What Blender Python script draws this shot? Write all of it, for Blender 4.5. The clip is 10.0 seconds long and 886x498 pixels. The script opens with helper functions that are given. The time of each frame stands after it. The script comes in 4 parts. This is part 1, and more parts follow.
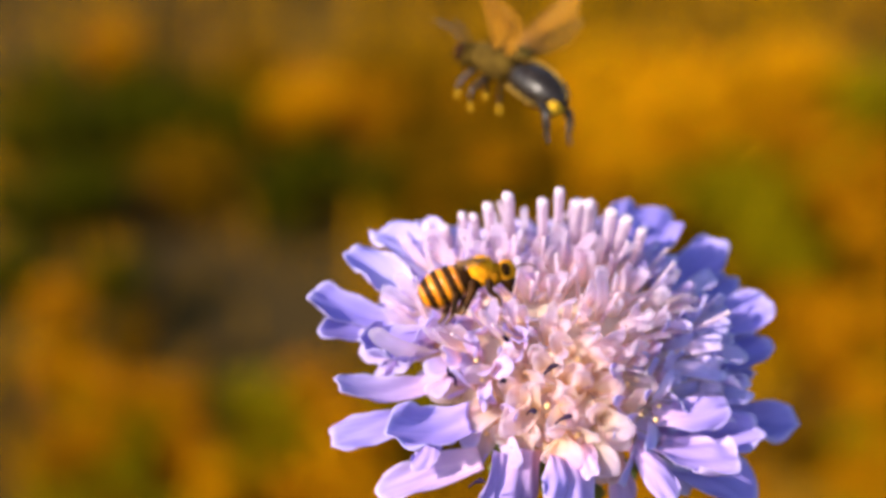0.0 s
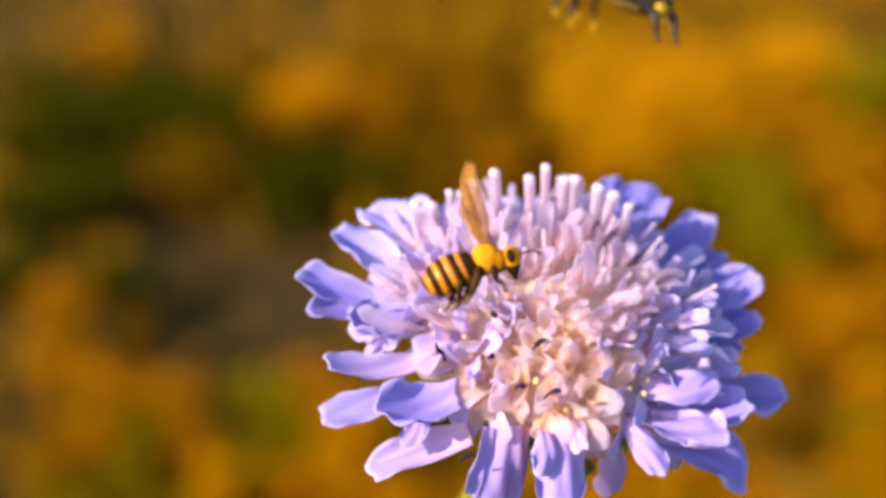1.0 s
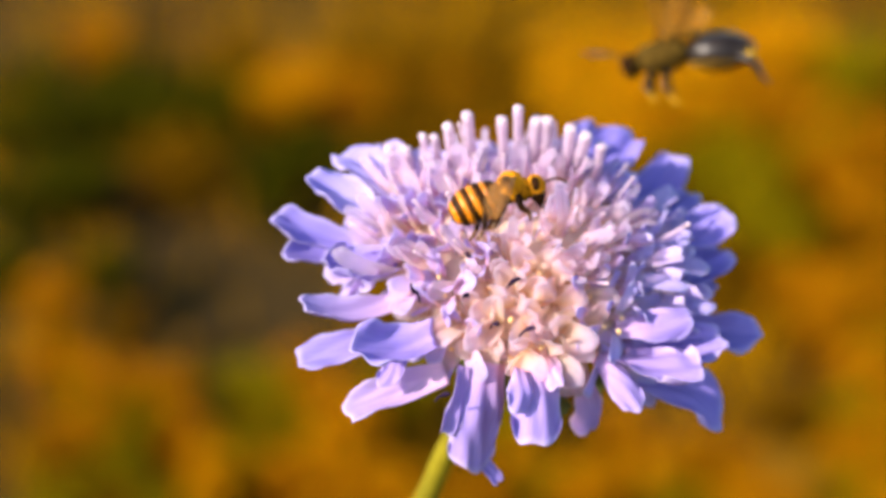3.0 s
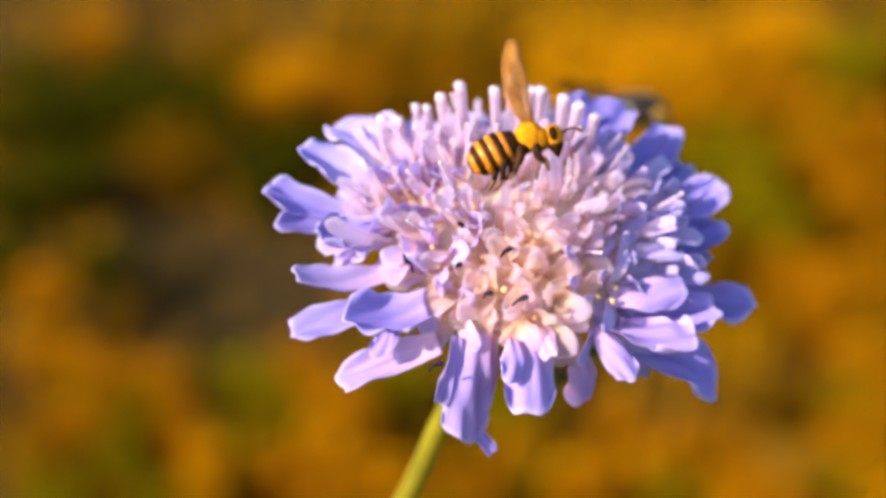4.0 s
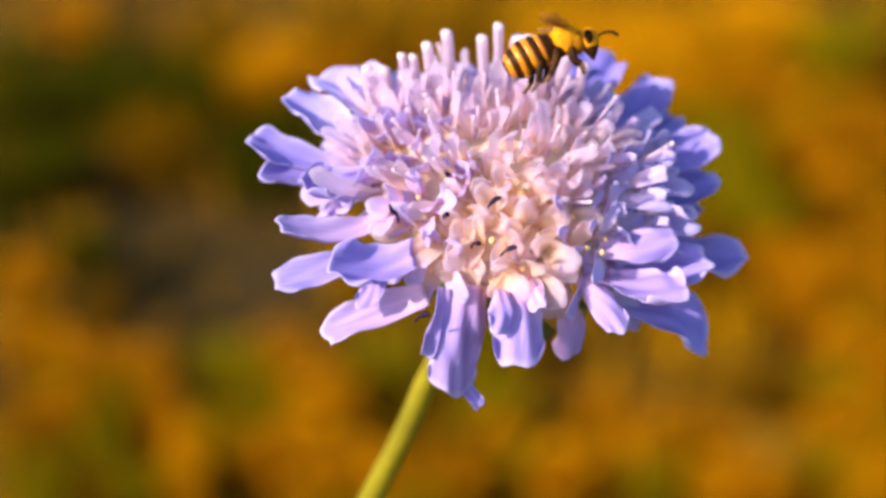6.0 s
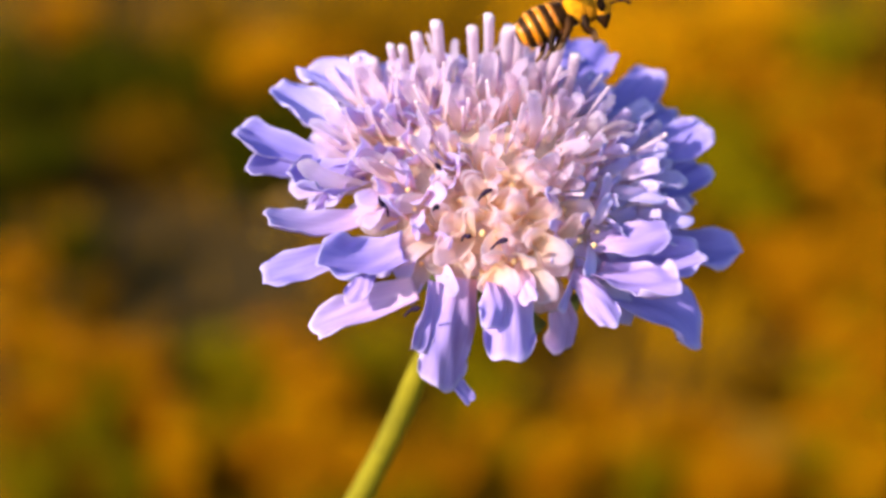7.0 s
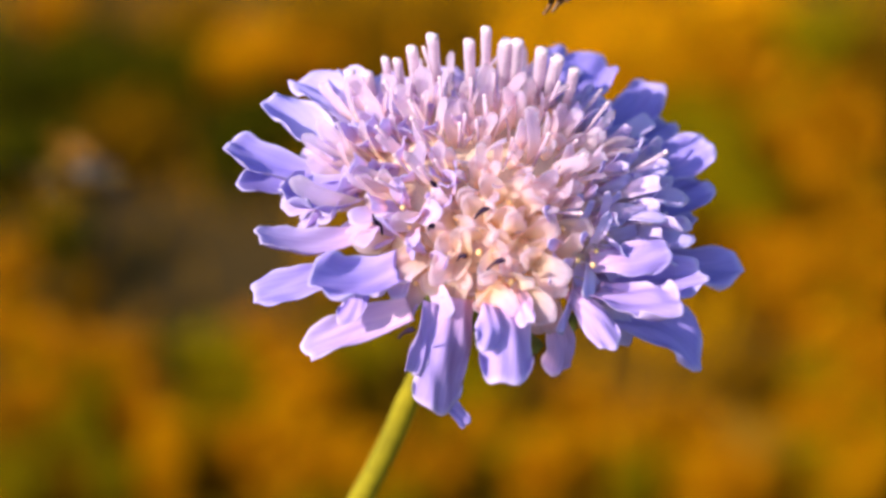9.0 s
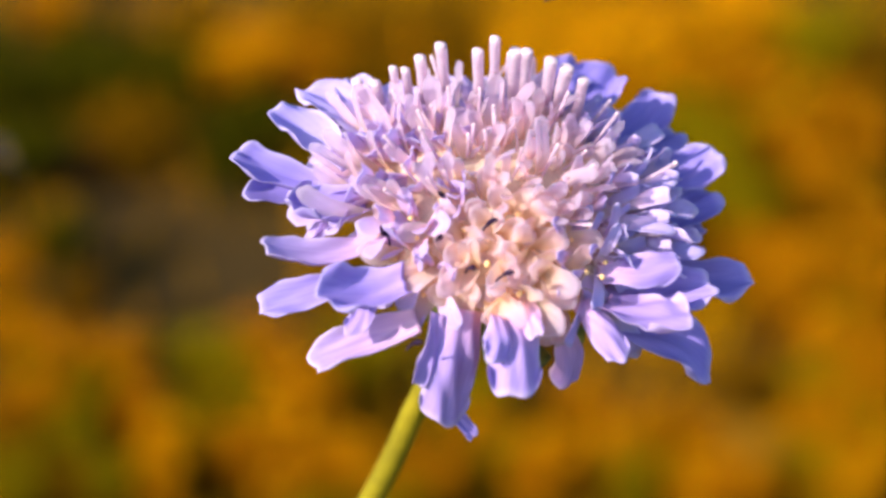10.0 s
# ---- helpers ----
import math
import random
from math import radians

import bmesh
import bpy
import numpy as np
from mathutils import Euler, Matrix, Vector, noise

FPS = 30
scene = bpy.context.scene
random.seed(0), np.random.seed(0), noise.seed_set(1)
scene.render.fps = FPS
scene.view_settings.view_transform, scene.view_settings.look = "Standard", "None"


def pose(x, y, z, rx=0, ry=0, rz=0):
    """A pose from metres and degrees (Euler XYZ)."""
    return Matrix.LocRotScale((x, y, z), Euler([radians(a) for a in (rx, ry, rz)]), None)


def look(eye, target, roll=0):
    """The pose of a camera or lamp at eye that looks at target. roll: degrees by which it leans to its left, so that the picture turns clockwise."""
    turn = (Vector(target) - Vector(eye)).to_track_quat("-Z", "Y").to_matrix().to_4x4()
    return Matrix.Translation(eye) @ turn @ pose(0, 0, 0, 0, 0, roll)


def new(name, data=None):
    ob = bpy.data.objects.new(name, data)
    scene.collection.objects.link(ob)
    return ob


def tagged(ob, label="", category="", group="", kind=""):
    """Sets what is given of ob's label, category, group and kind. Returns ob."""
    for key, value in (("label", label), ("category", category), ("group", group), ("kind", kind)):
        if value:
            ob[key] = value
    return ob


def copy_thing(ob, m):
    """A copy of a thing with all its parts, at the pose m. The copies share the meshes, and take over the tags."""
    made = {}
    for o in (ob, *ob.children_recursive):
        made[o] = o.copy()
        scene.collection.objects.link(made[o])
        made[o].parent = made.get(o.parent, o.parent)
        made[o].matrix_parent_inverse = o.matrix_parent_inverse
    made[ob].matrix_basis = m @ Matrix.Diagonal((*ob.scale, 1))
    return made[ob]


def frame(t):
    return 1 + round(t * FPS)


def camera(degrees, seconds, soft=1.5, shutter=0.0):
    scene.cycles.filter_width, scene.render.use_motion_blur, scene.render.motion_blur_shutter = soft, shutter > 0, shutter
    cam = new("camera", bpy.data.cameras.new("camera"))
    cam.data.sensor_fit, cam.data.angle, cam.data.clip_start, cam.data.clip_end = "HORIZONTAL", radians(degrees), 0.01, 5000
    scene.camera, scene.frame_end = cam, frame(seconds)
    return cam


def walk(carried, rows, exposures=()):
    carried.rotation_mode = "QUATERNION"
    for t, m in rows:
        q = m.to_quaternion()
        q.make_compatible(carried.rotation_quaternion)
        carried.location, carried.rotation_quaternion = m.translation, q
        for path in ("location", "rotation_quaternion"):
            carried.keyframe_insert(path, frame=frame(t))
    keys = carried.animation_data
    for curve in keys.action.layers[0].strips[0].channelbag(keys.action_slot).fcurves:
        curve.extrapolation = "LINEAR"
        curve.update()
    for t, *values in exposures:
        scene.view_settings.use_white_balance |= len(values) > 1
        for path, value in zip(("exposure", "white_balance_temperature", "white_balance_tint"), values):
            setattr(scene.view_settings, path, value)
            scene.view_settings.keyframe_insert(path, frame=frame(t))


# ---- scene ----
cam = camera(22.0, 10.0, soft=3.1)
cam.data.dof.use_dof = True
cam.data.dof.focus_distance = 0.1845
cam.data.dof.aperture_fstop = 17.0
PATH = [
    (0, pose(-0.006684, -0.166537, 0.525288, 60.516, -0.464, 1.341)),
    (0.5, pose(-0.006047, -0.166983, 0.524533, 60.524, -0.251, 1.276)),
    (1, pose(-0.005290, -0.167995, 0.523935, 60.504, 0.174, 1.080)),
    (1.5, pose(-0.004802, -0.168640, 0.523331, 60.484, 0.378, 0.966)),
    (2, pose(-0.004312, -0.169498, 0.522325, 60.480, 0.559, 0.846)),
    (2.5, pose(-0.003851, -0.170523, 0.521249, 60.471, 0.723, 0.712)),
    (4, pose(-0.003390, -0.171951, 0.517872, 60.397, 0.925, 0.350)),
    (4.5, pose(-0.003525, -0.172222, 0.516399, 60.392, 0.797, 0.294)),
    (5, pose(-0.003661, -0.172277, 0.515109, 60.359, 0.836, 0.152)),
    (5.5, pose(-0.003744, -0.171724, 0.514004, 60.317, 0.755, 0.073)),
    (6, pose(-0.003750, -0.170815, 0.512989, 60.254, 0.752, -0.034)),
    (7.5, pose(-0.003405, -0.167573, 0.511451, 60.032, 0.695, -0.299)),
    (8, pose(-0.003510, -0.166225, 0.511377, 59.959, 0.564, -0.327)),
    (8.5, pose(-0.003823, -0.164958, 0.511528, 59.883, 0.447, -0.365)),
    (9, pose(-0.004223, -0.163642, 0.511611, 59.821, 0.379, -0.415)),
    (9.5, pose(-0.004669, -0.162777, 0.511678, 59.798, 0.199, -0.392)),
    (10, pose(-0.005166, -0.161942, 0.511745, 59.798, 0.127, -0.385)),
]
walk(cam, PATH)

# ---- daylight: low warm sun from one side, clear sky ----
SUN = Vector((-0.75, -0.42, 0.51)).normalized()
world = bpy.data.worlds.new("sky")
scene.world = world
world.use_nodes = True
sky = world.node_tree.nodes.new("ShaderNodeTexSky")
sky.sky_type = "NISHITA"
sky.sun_disc = False
sky.sun_elevation = math.asin(SUN.z)
sky.sun_rotation = math.atan2(SUN.x, SUN.y)
world.node_tree.links.new(sky.outputs[0], world.node_tree.nodes["Background"].inputs[0])
world.node_tree.nodes["Background"].inputs[1].default_value = 0.145
sun = new("sun", bpy.data.lights.new("sun", "SUN"))
sun.data.energy, sun.data.angle, sun.data.color = 4.7, radians(0.6), (1.0, 0.855, 0.735)
sun.matrix_world = look((SUN * 3).to_tuple(), (0, 0, 0))
scene.view_settings.exposure = 0.93


# ---- materials ----
class Mat:
    """A node material with one principled shader and short ways to add nodes."""

    def __init__(self, name):
        self.m = bpy.data.materials.new(name)
        self.m.use_nodes = True
        self.tree = self.m.node_tree
        self.shader = self.tree.nodes["Principled BSDF"]
        self.out = self.tree.nodes["Material Output"]

    def node(self, kind, **values):
        n = self.tree.nodes.new(kind)
        for key, value in values.items():
            n.inputs[int(key[1:])].default_value = value
        return n

    def link(self, a, b):
        self.tree.links.new(a, b)

    def ramp(self, source, stops):
        n = self.tree.nodes.new("ShaderNodeValToRGB")
        while len(n.color_ramp.elements) < len(stops):
            n.color_ramp.elements.new(0.5)
        for e, (p, c) in zip(n.color_ramp.elements, stops):
            e.position, e.color = p, (*c, 1)
        self.link(source, n.inputs[0])
        return n.outputs[0]

    def noise(self, scale, detail=4, coords=None):
        n = self.tree.nodes.new("ShaderNodeTexNoise")
        n.inputs["Scale"].default_value, n.inputs["Detail"].default_value = scale, detail
        if coords is None:
            coords = self.tree.nodes.new("ShaderNodeTexCoord").outputs["Object"]
        self.link(coords, n.inputs["Vector"])
        return n.outputs[0]

    def mix(self, kind, factor, a, b):
        n = self.tree.nodes.new("ShaderNodeMix")
        n.data_type, n.blend_type = "RGBA", kind
        for socket, value in ((n.inputs[0], factor), (n.inputs[6], a), (n.inputs[7], b)):
            if hasattr(value, "is_linked"):
                self.link(value, socket)
            elif isinstance(value, tuple):
                socket.default_value = (*value, 1)
            else:
                socket.default_value = value
        return n.outputs[2]

    def bump(self, height, strength, distance):
        n = self.tree.nodes.new("ShaderNodeBump")
        n.inputs["Strength"].default_value, n.inputs["Distance"].default_value = strength, distance
        self.link(height, n.inputs["Height"])
        self.link(n.outputs[0], self.shader.inputs["Normal"])

    def colour(self, socket, rough, sheen=0.0, metal=0.0):
        if isinstance(socket, tuple):
            self.shader.inputs["Base Color"].default_value = (*socket, 1)
        else:
            self.link(socket, self.shader.inputs["Base Color"])
        self.shader.inputs["Roughness"].default_value = rough
        self.shader.inputs["Sheen Weight"].default_value = sheen
        self.shader.inputs["Metallic"].default_value = metal

    def translucent(self, socket, amount):
        t = self.tree.nodes.new("ShaderNodeBsdfTranslucent")
        self.link(socket, t.inputs[0])
        mixer = self.tree.nodes.new("ShaderNodeMixShader")
        mixer.inputs[0].default_value = amount
        self.link(self.shader.outputs[0], mixer.inputs[1])
        self.link(t.outputs[0], mixer.inputs[2])
        self.link(mixer.outputs[0], self.out.inputs[0])


def from_axis(m, near, far):
    """0 to 1 with the distance from the object's own z axis."""
    co = m.tree.nodes.new("ShaderNodeTexCoord").outputs["Object"]
    flat = m.tree.nodes.new("ShaderNodeVectorMath")
    flat.operation = "MULTIPLY"
    flat.inputs[1].default_value = (1, 1, 0)
    m.link(co, flat.inputs[0])
    size = m.tree.nodes.new("ShaderNodeVectorMath")
    size.operation = "LENGTH"
    m.link(flat.outputs[0], size.inputs[0])
    r = m.tree.nodes.new("ShaderNodeMapRange")
    r.inputs[1].default_value, r.inputs[2].default_value = near, far
    m.link(size.outputs["Value"], r.inputs[0])
    return r.outputs[0]


def petal_material(name, near, far, stops, through_light=0.35, gloss=0.15, sheer=0.0, streaks=0.32):
    """Pigment by distance from the axis, lengthwise streaks and a pale margin from the sheet's own coordinates."""
    m = Mat(name)
    base = m.ramp(from_axis(m, near, far), stops)
    cloud = m.ramp(m.noise(420, 3), [(0.35, (0.88, 0.86, 0.95)), (0.65, (1, 1, 1))])
    c = m.mix("MULTIPLY", 0.4, base, cloud)
    sheet = m.tree.nodes.new("ShaderNodeAttribute")
    sheet.attribute_name = "sheet"
    wide = m.tree.nodes.new("ShaderNodeVectorMath")
    wide.operation = "MULTIPLY"
    wide.inputs[1].default_value = (1.2, 7.0, 1.0)
    m.link(sheet.outputs["Vector"], wide.inputs[0])
    streak = m.noise(1.3, 3, wide.outputs[0])
    c = m.mix("MULTIPLY", streaks, c, m.ramp(streak, [(0.35, (0.80, 0.76, 0.90)), (0.6, (1, 1, 1))]))
    rim = m.tree.nodes.new("ShaderNodeSeparateXYZ")
    m.link(sheet.outputs["Vector"], rim.inputs[0])
    edge = m.ramp(rim.outputs[2], [(0.45, (0, 0, 0)), (0.95, (0.32, 0.32, 0.32))])
    c = m.mix("MIX", edge, c, (0.90, 0.82, 0.93))
    info = m.tree.nodes.new("ShaderNodeObjectInfo")
    own = m.ramp(info.outputs["Random"], [(0.0, (0.90, 0.90, 1.0)), (0.5, (1, 1, 1)), (1.0, (1.0, 0.95, 0.98))])
    c = m.mix("MULTIPLY", 1.0, c, own)
    m.colour(c, 0.55)
    m.shader.inputs["Specular IOR Level"].default_value = gloss
    crumple = m.mix("MIX", 0.5, streak, m.noise(900, 3))
    m.bump(crumple, 0.22, 0.0004)
    m.translucent(c, through_light)
    if sheer:
        # thin tissue lets a share of the light straight through
        clear = m.tree.nodes.new("ShaderNodeBsdfTransparent")
        clear.inputs[0].default_value = (1.0, 0.92, 0.90, 1)
        last = m.out.inputs[0].links[0].from_socket
        mixer = m.tree.nodes.new("ShaderNodeMixShader")
        mixer.inputs[0].default_value = sheer
        m.link(last, mixer.inputs[1])
        m.link(clear.outputs[0], mixer.inputs[2])
        m.link(mixer.outputs[0], m.out.inputs[0])
    return m.m


def plain_material(name, dark, light, scale, rough, sheen=0.0, through_light=0.0, per_island=False, relief=0.2, gloss=0.5):
    """Two tones by noise at two scales, optionally varied by island."""
    m = Mat(name)
    c = m.ramp(m.noise(scale, 5), [(0.3, dark), (0.7, light)])
    c = m.mix("MULTIPLY", 0.5, c, m.ramp(m.noise(scale * 6, 2), [(0.3, (0.7, 0.7, 0.7)), (0.6, (1, 1, 1))]))
    if per_island:
        g = m.tree.nodes.new("ShaderNodeNewGeometry")
        c = m.mix("MULTIPLY", 0.8, c, m.ramp(g.outputs["Random Per Island"], [(0.0, (0.55, 0.6, 0.5)), (1.0, (1.15, 1.05, 0.95))]))
    m.colour(c, rough, sheen)
    m.shader.inputs["Specular IOR Level"].default_value = gloss
    m.bump(m.noise(scale * 5, 3), relief, 0.15 / scale)
    if through_light:
        m.translucent(c, through_light)
    return m.m


PETAL = petal_material("lavender_petal", 0.006, 0.019,
                       [(0.0, (0.98, 0.60, 0.42)), (0.18, (0.80, 0.52, 0.74)), (0.40, (0.48, 0.36, 0.76)), (1.0, (0.35, 0.295, 0.73))], 0.28, 0.07, 0.0, 0.6)
PINK_PETAL = petal_material("pink_lavender_petal", 0.006, 0.019,
                            [(0.0, (0.98, 0.58, 0.44)), (0.3, (0.80, 0.52, 0.66)), (0.6, (0.58, 0.42, 0.70)), (1.0, (0.48, 0.39, 0.74))], 0.28, 0.07, 0.0, 0.7)
PALE_PETAL = petal_material("pale_lavender_petal", 0.008, 0.021,
                            [(0.0, (1.0, 0.80, 0.78)), (0.4, (0.78, 0.69, 0.89)), (0.8, (0.58, 0.52, 0.88)), (1.0, (0.43, 0.385, 0.84))], 0.35, 0.1, 0.0, 0.4)
LOBE = petal_material("pale_lobe", 0.0, 0.0046,
                      [(0.0, (1.0, 0.72, 0.36)), (0.3, (1.0, 0.87, 0.64)), (0.6, (1.0, 0.85, 0.86)), (1.0, (0.81, 0.72, 0.89))], 0.62, 0.03, 0.55)
CREAM_LOBE = petal_material("cream_lobe", 0.0, 0.0044,
                            [(0.0, (1.0, 0.72, 0.32)), (0.4, (1.0, 0.88, 0.64)), (0.68, (1.0, 0.86, 0.82)), (1.0, (0.85, 0.74, 0.90))], 0.62, 0.03, 0.5)
# darker violet paints shade onto the florets on the side away from the sun
SHADED_LOBE = petal_material("shaded_lobe", 0.0, 0.0054,
                             [(0.0, (1.0, 0.74, 0.56)), (0.30, (0.84, 0.66, 0.80)), (0.65, (0.62, 0.52, 0.84)), (1.0, (0.50, 0.44, 0.80))], 0.34, 0.1, 0.0)
OUTER_LOBE = petal_material("lavender_lobe", 0.0, 0.0065,
                            [(0.0, (1.0, 0.70, 0.50)), (0.30, (0.92, 0.70, 0.84)), (0.65, (0.70, 0.58, 0.90)), (1.0, (0.56, 0.50, 0.85))], 0.45, 0.1, 0.2)
TUBE = plain_material("floret_tube", (1.0, 0.78, 0.60), (1.0, 0.86, 0.72), 700, 0.8, 0, 0.5, gloss=0.1)
FILAMENT = plain_material("filament", (0.74, 0.59, 0.74), (0.83, 0.68, 0.80), 700, 0.9, 0, 0.6, gloss=0.1)
ANTHER = plain_material("pale_anther", (0.62, 0.48, 0.57), (0.73, 0.58, 0.64), 900, 0.8, gloss=0.1)
POLLEN = plain_material("yellow_anther", (0.85, 0.55, 0.22), (0.92, 0.70, 0.40), 900, 0.8, gloss=0.1)
DARK_ANTHER = plain_material("dark_anther", (0.012, 0.006, 0.02), (0.03, 0.016, 0.045), 900, 0.7, gloss=0.05)
STEM = plain_material("green_stem", (0.13, 0.112, 0.003), (0.24, 0.20, 0.006), 260, 0.7, 0.0, 0.0, gloss=0.15)
BRACT = plain_material("green_bract", (0.10, 0.13, 0.02), (0.17, 0.20, 0.03), 300, 0.6)


# ---- mesh helpers ----
def mesh_object(name, verts, faces, material, parent=None, label="", smooth=True):
    me = bpy.data.meshes.new(name)
    me.from_pydata([tuple(v) for v in verts], [], faces)
    me.update()
    if smooth:
        me.polygons.foreach_set("use_smooth", [True] * len(me.polygons))
    me.materials.append(material)
    ob = new(name, me)
    ob.parent = parent
    if label:
        ob["label"] = label
    return ob


def part(name, bm, material, parent, label=""):
    me = bpy.data.meshes.new(name)
    bmesh.ops.recalc_face_normals(bm, faces=bm.faces)
    bm.to_mesh(me)
    bm.free()
    me.polygons.foreach_set("use_smooth", [True] * len(me.polygons))
    me.materials.append(material)
    ob = new(name, me)
    ob.parent = parent
    if label:
        ob["label"] = label
    return ob


def shared(name, mesh, parent, m):
    ob = new(name, mesh)
    ob.parent = parent
    ob.matrix_basis = m
    return ob


def blade(base, tip, width, arch=0.1, cup=0.2, roll=0.0, neck=0.35, scallop=0.05, rng=None, nu=12, nv=8, thick=0.12, ripple=1.0, frill=0.0):
    """A petal: a closed two-sided sheet from base to tip, narrow at its neck, with a rounded wavy end. Millimetres in, metres out."""
    rng = rng or random.Random(1)
    b, t = Vector(base), Vector(tip)
    d = t - b
    length = d.length
    side = d.cross(Vector((0, 0, 1)))
    side = side.normalized() if side.length > 1e-6 else Vector((0, 1, 0))
    up = side.cross(d).normalized()
    turn = Matrix.Rotation(roll, 3, d.normalized())
    side, up = turn @ side, turn @ up
    f1, f2, p1, p2 = rng.uniform(1.5, 3), rng.uniform(3, 5), rng.uniform(0, 6), rng.uniform(0, 6)
    sway = rng.uniform(-0.08, 0.08)
    f3, p3, curl = rng.uniform(7, 11), rng.uniform(0, 6), rng.uniform(-0.5, 0.9) * frill
    blunt = min(0.45, 0.5 * width / length)
    top, low = [], []
    for i in range(nu + 1):
        s0 = i / nu
        for j in range(nv + 1):
            v = math.sin(math.pi * (j / nv - 0.5))
            s = s0 * (1 - 1.0 * blunt * (1 - math.sqrt(max(0.0, 1 - v * v))) * s0 + 0.5 * scallop * math.cos(f2 * v + p2) * s0 ** 3)
            k = min(1.0, s0 / 0.55)
            half = width / 2 * (neck + (1 - neck) * k * k * (3 - 2 * k))
            p = b + d * s + up * (arch * length * 4 * s * (1 - s))
            p = p + side * (half * v + sway * length * math.sin(math.pi * s))
            lift = cup * half * v * v + ripple * width * (0.11 * math.sin(f1 * 3 * s + p1) * v + 0.08 * math.cos(5 * v + p2) * s + 0.05 * math.sin(7 * v + 9 * s + p1))
            if frill:
                # pleats that open towards a wavy margin, a notch or two at the end, and a slight curl of the tip
                open_end = s0 ** 2
                lift += frill * width * open_end * (0.3 * math.sin(f3 * v + p3) + 0.9 * v * v * math.sin(13 * s0 + p2))
                lift -= curl * length * max(0.0, s0 - 0.55) ** 2 * 4
                p = p + d.normalized() * (frill * 0.5 * width * open_end * open_end * math.sin(0.6 * f3 * v + p1))
                p = p + side * (frill * 0.5 * half * v * math.sin(9 * s0 + p3))
            p = p + up * lift
            edge = thick * (1 - 0.7 * v * v) / 2
            top.append((p + up * edge) * 0.001)
            low.append((p - up * edge) * 0.001)
    n, w = (nu + 1) * (nv + 1), nv + 1
    faces = []
    for i in range(nu):
        for j in range(nv):
            a = i * w + j
            faces.append((a, a + 1, a + w + 1, a + w))
            faces.append((n + a, n + a + w, n + a + w + 1, n + a + 1))
        for j in (0, nv):
            a = i * w + j
            q = (a, a + w, n + a + w, n + a)
            faces.append(q if j == 0 else q[::-1])
    for i in (0, nu):
        for j in range(nv):
            a = i * w + j
            q = (a, n + a, n + a + 1, a + 1)
            faces.append(q if i == 0 else q[::-1])
    return top + low, faces


def petal_object(name, base, tip, width, arch, cup, roll, neck, scallop, rng, nu, nv, material, parent=None, thick=0.12, label="", ripple=1.0, frill=0.0):
    """A petal as an object, with its own sheet coordinates: along, across, nearness to the margin."""
    v, f = blade(base, tip, width, arch, cup, roll, neck, scallop, rng, nu, nv, thick, ripple, frill)
    ob = mesh_object(name, v, f, material, parent, label)
    ss, vv = np.meshgrid(np.linspace(0, 1, nu + 1), np.sin(np.linspace(-0.5, 0.5, nv + 1) * math.pi), indexing="ij")
    rim = np.maximum(np.abs(vv) ** 5 * np.minimum(1, ss * 3), ss ** 9)
    shift = rng.uniform(0, 20)
    grid = np.stack([ss + shift, vv + shift, rim], -1).reshape(-1, 3)
    layer = ob.data.attributes.new("sheet", "FLOAT_VECTOR", "POINT")
    layer.data.foreach_set("vector", np.concatenate([grid, grid]).astype(np.float32).ravel())
    return ob


def tube(points, radii, sides=10):
    """A closed tapered tube along points, in metres."""
    pts = [Vector(p) for p in points]
    verts, faces = [], []
    ref = Vector((0.31, 0.95, 0.05))
    for i, p in enumerate(pts):
        d = (pts[min(i + 1, len(pts) - 1)] - pts[max(i - 1, 0)]).normalized()
        a = d.cross(ref)
        if a.length < 0.05:
            a = d.cross(Vector((0, 0, 1)))
        a.normalize()
        c = d.cross(a)
        for k in range(sides):
            g = 2 * math.pi * k / sides
            verts.append(p + (a * math.cos(g) + c * math.sin(g)) * radii[i])
    for i in range(len(pts) - 1):
        for k in range(sides):
            q = (k + 1) % sides
            faces.append((i * sides + k, i * sides + q, (i + 1) * sides + q, (i + 1) * sides + k))
    faces.append(tuple(range(sides))[::-1])
    faces.append(tuple(range((len(pts) - 1) * sides, len(pts) * sides)))
    return verts, faces


def curve_points(keys, n):
    """A smooth line through keys."""
    keys = [Vector(k) for k in keys]
    out = []
    for i in range(len(keys) - 1):
        p0, p1, p2, p3 = keys[max(i - 1, 0)], keys[i], keys[i + 1], keys[min(i + 2, len(keys) - 1)]
        for k in range(n):
            s = k / n
            out.append(0.5 * (2 * p1 + (p2 - p0) * s + (2 * p0 - 5 * p1 + 4 * p2 - p3) * s * s + (3 * p1 - p0 - 3 * p2 + p3) * s ** 3))
    out.append(keys[-1])
    return out


def joined(pieces):
    verts, faces = [], []
    for v, f in pieces:
        o = len(verts)
        verts += list(v)
        faces += [tuple(i + o for i in q) for q in f]
    return verts, faces


def egg(centre, radii, turn=None, seg=16, rings=10):
    """An ellipsoid as vertices and faces."""
    turn = turn or Matrix.Identity(3)
    bm = bmesh.new()
    bmesh.ops.create_uvsphere(bm, u_segments=seg, v_segments=rings, radius=1)
    verts = [Vector(centre) + turn @ Vector((v.co.x * radii[0], v.co.y * radii[1], v.co.z * radii[2])) for v in bm.verts]
    bm.verts.index_update()
    faces = [tuple(v.index for v in f.verts) for f in bm.faces]
    bm.free()
    return verts, faces


